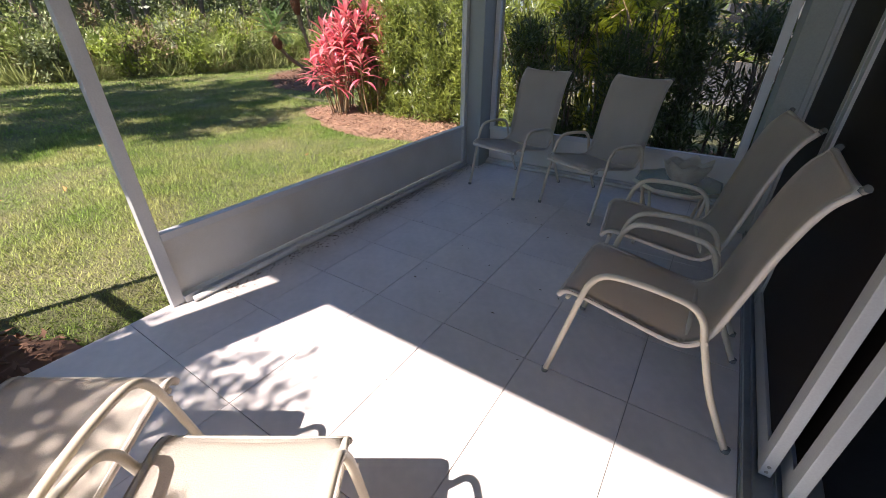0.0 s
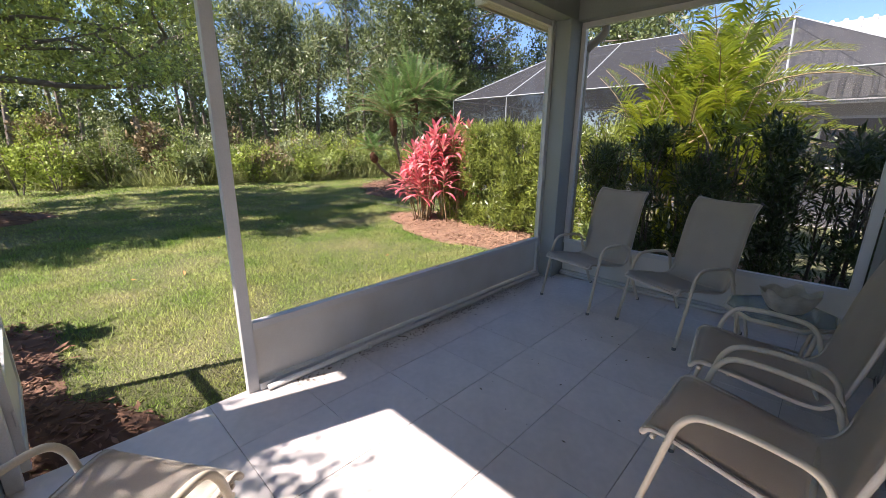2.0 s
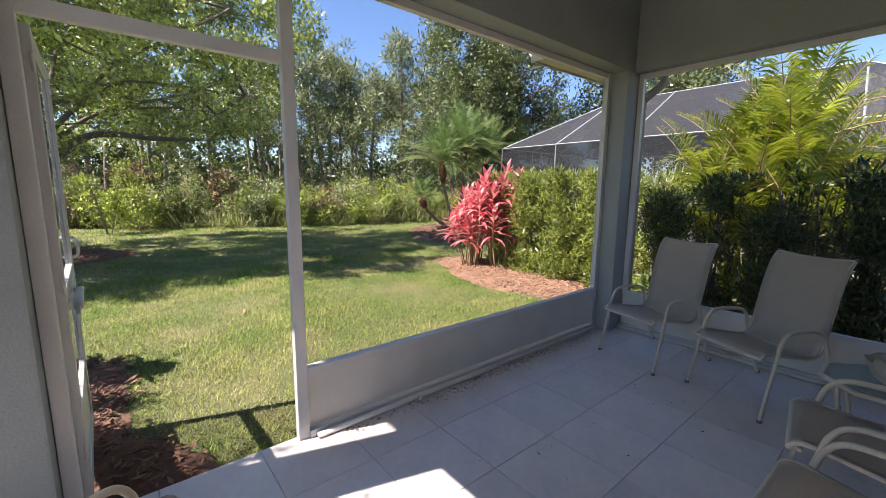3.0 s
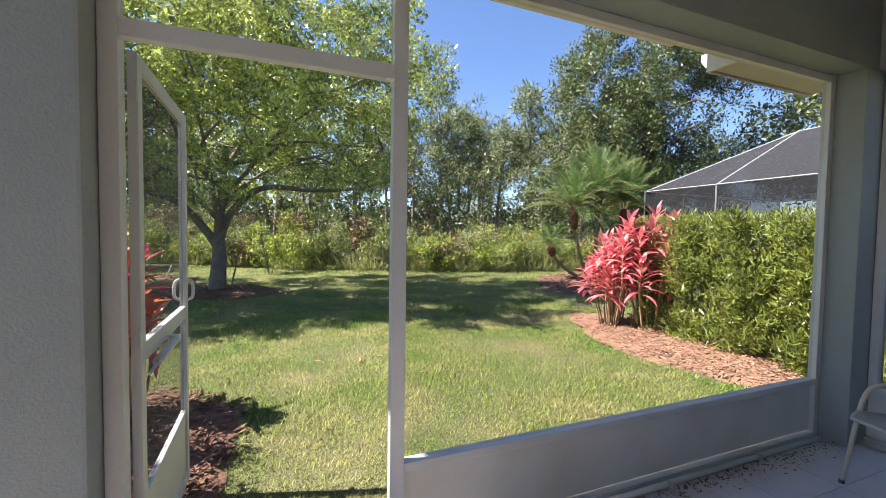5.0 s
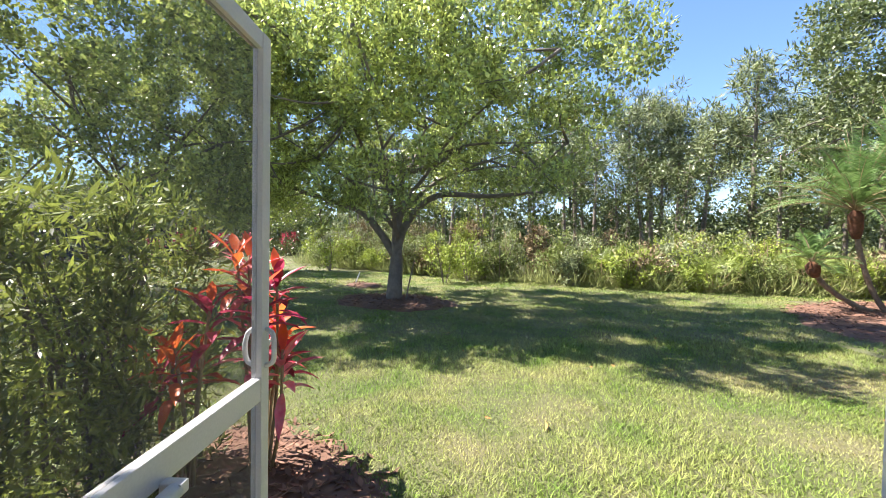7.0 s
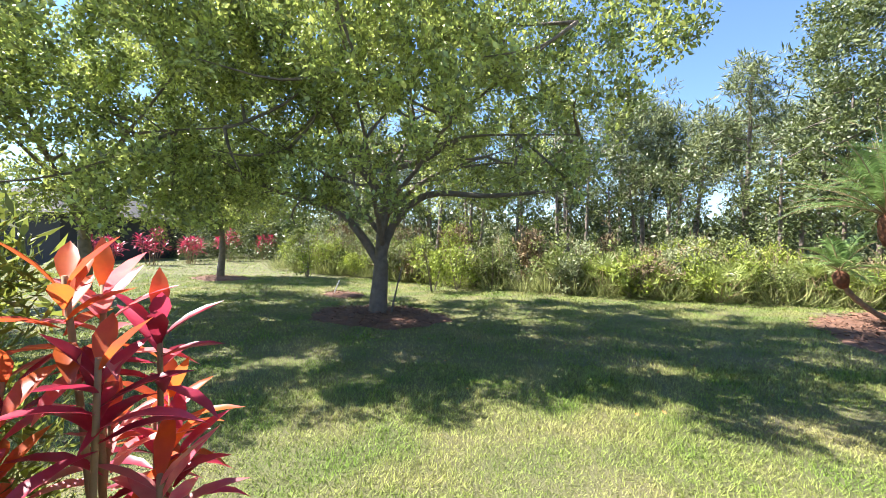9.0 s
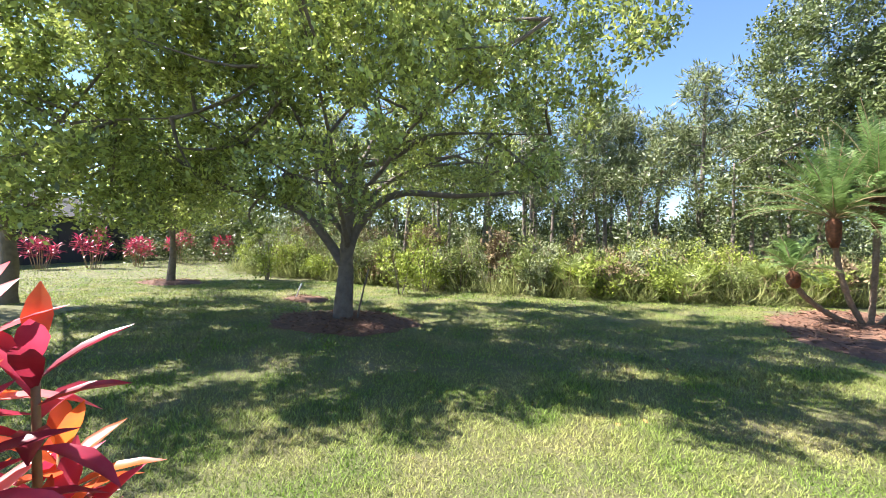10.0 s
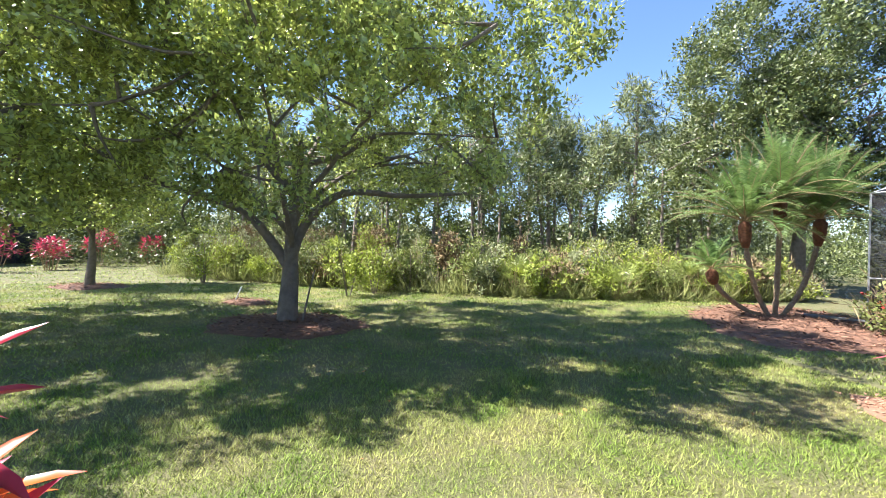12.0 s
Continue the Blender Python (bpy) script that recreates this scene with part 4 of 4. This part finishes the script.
def pine(base, height, label, seed):
    g = np.random.default_rng(seed)
    t = thing("pine_tree", label, "pine", pose(*base), "slash pines")
    lean = g.normal(size=2) * 0.55
    part("trunk", limb([(0, 0, -0.2), (lean[0] * 0.4, lean[1] * 0.4, height * 0.5), (lean[0], lean[1], height)], 0.17, 0.05, 8), PINE_BARK, t, "", True)
    tips = []
    for k in range(16):
        z = height * (0.55 + 0.45 * k / 16)
        a, r = 2.4 * k, height * 0.16 * (1.25 - 0.9 * (k / 16)) * (0.6 + 0.6 * g.random())
        root = np.array((lean[0] * z / height, lean[1] * z / height, z))
        tip = root + (math.cos(a) * r, math.sin(a) * r, 0.35 + 0.4 * g.random())
        part("limb", limb([root, (root + tip) / 2 + (0, 0, -0.1), tip], 0.05, 0.012, 5, 3), PINE_BARK, t)
        tips += [tip, tip + g.normal(size=3) * 0.35, root + (tip - root) * 0.65 + g.normal(size=3) * 0.3, tip + g.normal(size=3) * 0.5]
    foliage("needles", g, np.array(tips), 75, 0.46, 0.29, LEAF_PINE, t, "", 0.17, 0.5)
    return t


for x, y, h in ((-28, 12.5, 10.8), (-27, 10.6, 9.4), (-24, 15.8, 10.9), (-29, 14.6, 10.0), (-30, 8.3, 10.6), (-24.5, 20.0, 10.2), (-33, 5.5, 11), (-34, 2.2, 10.5),
                (-32, -1.5, 10), (-35, -6, 11), (-38, 10, 12), (-36, 17, 12.5), (-33, 24, 12), (-30, 20.5, 10), (-26.5, 14.6, 8.6)):
    pine((x, y, LAWN), h, "tall slash pine with a bare trunk", int(400 + abs(x * y)))
pg = np.random.default_rng(97)
for k in range(9):
    pine((-31 - 10 * pg.random(), -9 + 36 * (k + pg.random()) / 9, LAWN), 8 + 3.5 * pg.random(), "tall slash pine with a bare trunk", 700 + k)


def woodland_tree(base, height, label, seed):
    """A slender trunk with a few limbs and a thin crown."""
    g = np.random.default_rng(seed)
    t = thing("woodland_tree", label, "tree", pose(*base), "woodland trees")
    lean = g.normal(size=2) * 0.35
    part("trunk", limb([(0, 0, -0.2), (lean[0] * 0.3, lean[1] * 0.3, height * 0.4), (lean[0], lean[1], height * 0.95)], 0.11 + 0.05 * g.random(), 0.03, 7), PINE_BARK, t, "", True)
    tips = []
    for k in range(9):
        z = height * (0.5 + 0.48 * k / 9)
        root = np.array((lean[0] * z / height, lean[1] * z / height, z))
        a, r = 2.4 * k + g.normal() * 0.3, height * 0.17 * (0.6 + 0.6 * g.random())
        tip = root + (math.cos(a) * r, math.sin(a) * r, 0.5 * r)
        part("limb", limb([root, (root + tip) / 2, tip], 0.035, 0.01, 5, 3), PINE_BARK, t)
        tips += [tip, root + (tip - root) * 0.6 + g.normal(size=3) * 0.3, tip + g.normal(size=3) * 0.45]
    foliage("crown", g, np.array(tips), 70, 0.42, 0.15, LEAF_WOODS, t, "", 0.45, 0.3)


wg = np.random.default_rng(96)
for k in range(24):
    y = -9 + 30 * (k + wg.random()) / 24
    woodland_tree((edge_x(min(y, 16)) - 5 - 7 * wg.random(), y, LAWN), 4.2 + 3.4 * wg.random(), "slender woodland tree with a pale trunk", 500 + k)

woods = np.random.default_rng(95)
n = 3400
y = -34 + 84 * woods.random(n)
x = np.array([edge_x(min(max(v, -9), 16)) for v in y]) - 17 - 16 * woods.random(n)
z = LAWN + 9.0 * woods.random(n) ** 1.25
gap = np.array([noise.noise(Vector((q * 0.23, p * 0.1, r * 0.3))) + 0.35 * noise.noise(Vector((q * 0.9, 4.0, r * 0.9))) for p, q, r in zip(x, y, z)])
tall = 6.6 + 2.2 * np.sin(y * 0.41) + 1.2 * np.sin(y * 1.3)
keep = (z < tall) & (gap > np.where(z < 3.2, -0.5, np.where(z < 5.0, 0.04, -0.12)))
far = foliage("far_woods", woods, np.stack([x, y, z], axis=1)[keep], 72, (0.85, 0.85, 0.7), 0.25, LEAF_WOODS, None, "", 0.5, 0.4, LAWN)
n = 900
y = -34 + 80 * woods.random(n)
x = np.array([edge_x(min(max(v, -9), 16)) for v in y]) - 5 - 10 * woods.random(n)
top = 1.5 + 1.1 * np.sin(y * 0.8) ** 2 + 0.5 * np.sin(y * 2.7)
low = foliage("far_undergrowth", woods, np.stack([x, y, LAWN + top * woods.random(n)], axis=1), 80, (0.7, 0.7, 0.5), 0.15, LEAF_WOODS, None, "", 0.5, 0.4, LAWN)
n = 2300
y = np.concatenate([-40 + 96 * woods.random(1700), -32 + 25 * woods.random(n - 1700)])
x = np.array([edge_x(min(max(v, -9), 16)) for v in y]) - np.where(np.arange(n) < 1700, 20, 11) - 14 * woods.random(n)
top = 4.3 + 1.2 * np.sin(y * 0.6) + 0.8 * np.sin(y * 1.9)
belt = foliage("far_thicket", woods, np.stack([x, y, LAWN + top * woods.random(n)], axis=1), 62, (1.0, 1.0, 0.7), 0.3, LEAF_WOODS, None, "", 0.5, 0.4, LAWN)
tagged(belt, "dark thicket closing the view between the trunks", "thicket", "", "stuff")
tagged(low, "dense brown-green undergrowth in the woods", "undergrowth", "", "stuff")
tagged(far, "tangled dark green woods beyond the lawn", "woods", "", "stuff")


# small things on the lawn
bed(-14.4, -2.65, 0.8, 0.5, 0.8, MULCH, "small dark mulch mound on the far lawn", 300, 0.1)
stake = part("garden_stake", sweep([(-14.5, -3.0, LAWN), (-14.35, -2.8, 0.35)], 0.018, 6), GUTTER, None, "", True)
tagged(stake, "thin white plastic garden stake leaning on the lawn", "stake")
sucker = thing("sapling", "thin dark sapling leaning beside the oak trunk", "sapling", pose(-11.35, -0.95, LAWN))
part("stem", limb([(0, 0, -0.02), (0.02, 0.1, 0.5), (-0.02, 0.22, 1.05)], 0.022, 0.012, 6), BARK, sucker, "", True)
hose = part("drain_hose", sweep(smooth_path([(-11.0, 10.6, LAWN + 0.09), (-10.3, 11.0, LAWN + 0.08), (-9.6, 11.2, LAWN + 0.07), (-8.6, 11.2, LAWN + 0.05)], 6), 0.045, 8), RUBBER, None, "", True)
tagged(hose, "black corrugated drain hose across the mulch", "hose")
RED = material("red_flower", (0.6, 0.03, 0.02), 0.5, translucent=0.3, bump=0)
for x, y, h, seed in ((-9.3, 10.3, 0.95, 341), (-8.9, 10.0, 0.75, 342)):
    shrub = bush((x, y, LAWN + 0.02), (0.4, h), "grey-green shrub with a few red flowers", seed, LEAF_SCRUB, 0.07, 30, 18, 1.0)
    fg = np.random.default_rng(seed)
    tagged(foliage("blossom", fg, fg.normal(size=(8, 3)) * (0.25, 0.25, 0.2) + (0, 0, h * 0.8), 6, 0.04, 0.06, RED, shrub, "red blossom", 0.6), "", "", "", "stuff")
ORANGE_LEAF = material("fallen_leaf", (0.5, 0.19, 0.05), 0.7, island=0.4)
fg = np.random.default_rng(77)
for k in range(16):
    fx, fy = (-5.2, 1.05) if k == 0 else (-3.6 - 6 * fg.random(), -0.2 + 4.5 * fg.random())
    size = 0.16 if k == 0 else 0.05 + 0.05 * fg.random()
    verts, faces = leaf_arrays(fg, [(0, 0, 0)], 1, (0, 0, 0), size, 0.42, 0.0, 0.1)
    verts[:, 2] *= 0.25
    fallen = put(new("fallen_leaf", quick("fallen_leaf", verts, faces)), None, ORANGE_LEAF)
    fallen.location = (fx, fy, LAWN + 0.05)
    tagged(fallen, "dry orange-brown leaf fallen on the grass", "leaf", "fallen leaves")


# ---- the neighbours ----
def pool_cage(x0, x1, y0, y1, eave, peak):
    t = thing("pool_cage", "neighbour's grey screened pool cage with white frame", "pool cage")
    ym = (y0 + y1) / 2
    inset = (y1 - y0) / 2 * 0.75
    corners = [(x0, y0, eave), (x1, y0, eave), (x1, y1, eave), (x0, y1, eave)]
    ridge = [(x0 + inset, ym - 0.6, peak), (x1 - inset, ym - 0.6, peak), (x1 - inset, ym + 0.6, peak), (x0 + inset, ym + 0.6, peak)]

    def bar(a, b, r=0.019):
        part("frame_bar", sweep([a, b], r, 4), FRAME_DARKENED, t)

    for k in range(4):
        bar(corners[k], corners[(k + 1) % 4])
        bar(corners[k], ridge[k])
        bar(ridge[k], ridge[(k + 1) % 4])
    n = 5
    for k in range(n + 1):
        f = k / n
        x = x0 + (x1 - x0) * f
        bar((x, y0, LAWN), (x, y0, eave))
        bar((x, y1, LAWN), (x, y1, eave))
        if k and k < n:
            bar((x, y0, eave), (min(max(x, x0 + inset), x1 - inset), ym - 0.6, peak))
    for k in range(1, 4):
        y = y0 + (y1 - y0) * k / 4
        bar((x0, y, LAWN), (x0, y, eave))
        bar((x0, y, eave), (x0 + inset, max(min(y, ym + 0.6), ym - 0.6), peak))
    bar((x0, y0, 1.0), (x1, y0, 1.0))
    bar((x0, y0, 1.0), (x0, y1, 1.0))
    for name, loop in (("side_screen", [(x0, y0, LAWN), (x1, y0, LAWN), corners[1], corners[0]]), ("side_screen", [(x0, y1, LAWN), (x0, y0, LAWN), corners[0], corners[3]]),
                       ("roof_screen", [corners[0], corners[1], ridge[1], ridge[0]]), ("roof_screen", [corners[3], corners[0], ridge[0], ridge[3]]),
                       ("roof_screen", [ridge[0], ridge[1], ridge[2], ridge[3]]), ("roof_screen", [corners[1], corners[2], ridge[2], ridge[1]]), ("roof_screen", [corners[2], corners[3], ridge[3], ridge[2]])):
        bm = bmesh.new()
        bm.faces.new([bm.verts.new(p) for p in loop])
        part(name, bm, CAGE_SIDE if name == "side_screen" else CAGE_SCREEN, t)
    part("deck", block(x0, x1, y0, y1, LAWN - 0.1, LAWN + 0.04), CONCRETE, t, "pale pool deck")


pool_cage(-9.65, 1.1, 10.4, 17.0, 2.75, 4.3)


def neighbour_house():
    t = thing("house", "neighbour's beige house with a pale tile roof behind the pool cage", "house")
    part("wall", block(-5, 9.5, 17.6, 24, LAWN, 2.75), HOUSE, t)
    eaves = ((-5.5, 17.1, 2.75), (10, 17.1, 2.75), (10, 24.5, 2.75), (-5.5, 24.5, 2.75), (-2.3, 20.4, 5.5), (6.8, 20.4, 5.5))
    bm = bmesh.new()
    a = [bm.verts.new(p) for p in eaves]
    for f in ((0, 1, 5, 4), (1, 2, 5), (2, 3, 4, 5), (3, 0, 4), (3, 2, 1, 0)):
        bm.faces.new([a[i] for i in f])
    roof = part("roof", bm, ROOF, t, "pale ribbed roof tiles")
    e = [Vector(p) for p in eaves]
    for k in range(44):
        f = (k + 0.5) / 44
        foot = e[0].lerp(e[1], f)
        head = Vector((min(max(foot.x, -2.3), 6.8), 20.4, 5.5))
        part("roof_tile", sweep([tuple(foot + Vector((0, 0, 0.02))), tuple(head + Vector((0, 0, 0.02)))], 0.08, 6), ROOF, roof, "", True)
    part("fascia", block(-5.5, 10, 17.06, 17.1, 2.6, 2.78), GUTTER, t)
    for x in (-3.4, -0.6, 2.2):
        w = part("window", block(x, x + 1.6, 17.57, 17.6, 0.9, 2.2), GLASS, t)
        for x0, x1, z0, z1 in ((x - 0.08, x + 1.68, 2.2, 2.28), (x - 0.08, x + 1.68, 0.82, 0.9), (x - 0.08, x, 0.9, 2.2), (x + 1.6, x + 1.68, 0.9, 2.2)):
            part("window_frame", block(x0, x1, 17.55, 17.598, z0, z1), GUTTER, w)
    part("door", block(4.6, 5.6, 17.56, 17.6, LAWN, 2.1), GUTTER, t)


neighbour_house()


def far_house():
    t = thing("house", "distant shaded house with a dark screened porch", "house")
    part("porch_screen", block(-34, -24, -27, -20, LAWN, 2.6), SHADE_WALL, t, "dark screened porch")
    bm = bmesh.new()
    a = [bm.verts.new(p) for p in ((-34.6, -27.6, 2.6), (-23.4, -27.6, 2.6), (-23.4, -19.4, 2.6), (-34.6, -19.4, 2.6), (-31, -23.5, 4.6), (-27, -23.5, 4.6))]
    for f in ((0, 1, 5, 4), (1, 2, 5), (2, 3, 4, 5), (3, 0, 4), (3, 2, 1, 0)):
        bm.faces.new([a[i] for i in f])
    part("roof", bm, SHADE_WALL, t, "roof with its shade put into a near-black colour")
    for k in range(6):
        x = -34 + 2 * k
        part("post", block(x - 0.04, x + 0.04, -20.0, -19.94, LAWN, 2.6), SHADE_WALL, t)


far_house()

# ---- floor tiles, last ----
floor = bpy.data.objects["floor"]
SIZE, JOINT = 0.458, 0.003
tile_mesh = bpy.data.meshes.new("floor_tile")
bm = block(-SIZE / 2 + JOINT / 2, SIZE / 2 - JOINT / 2, -SIZE / 2 + JOINT / 2, SIZE / 2 - JOINT / 2, -0.01, 0.0, 0.0015)
bm.to_mesh(tile_mesh)
bm.free()
tile_mesh.materials.append(TILE)
for i in range(-2, 6):
    for j in range(-4, 10):
        x, y = -1.82 + SIZE * (i + 0.5), 0.455 + SIZE * (j + 0.5)
        x0, x1, y0, y1 = max(x - SIZE / 2, -2.265), min(x + SIZE / 2, 0.398), max(y - SIZE / 2, -1.19), min(y + SIZE / 2, 4.19)
        if x1 - x0 < 0.03 or y1 - y0 < 0.03:
            continue
        whole = x1 - x0 > SIZE - 0.001 and y1 - y0 > SIZE - 0.001
        if whole:
            ob = new("floor_tile", tile_mesh)
        else:
            me = bpy.data.meshes.new("floor_tile")
            bm = block(x0 - x + JOINT / 2, x1 - x - JOINT / 2, y0 - y + JOINT / 2, y1 - y - JOINT / 2, -0.01, 0.0, 0.0015)
            bm.to_mesh(me)
            bm.free()
            me.materials.append(TILE)
            ob = new("floor_tile", me)
        ob.location, ob.parent = (x, y, random.uniform(-0.0006, 0.0006)), floor
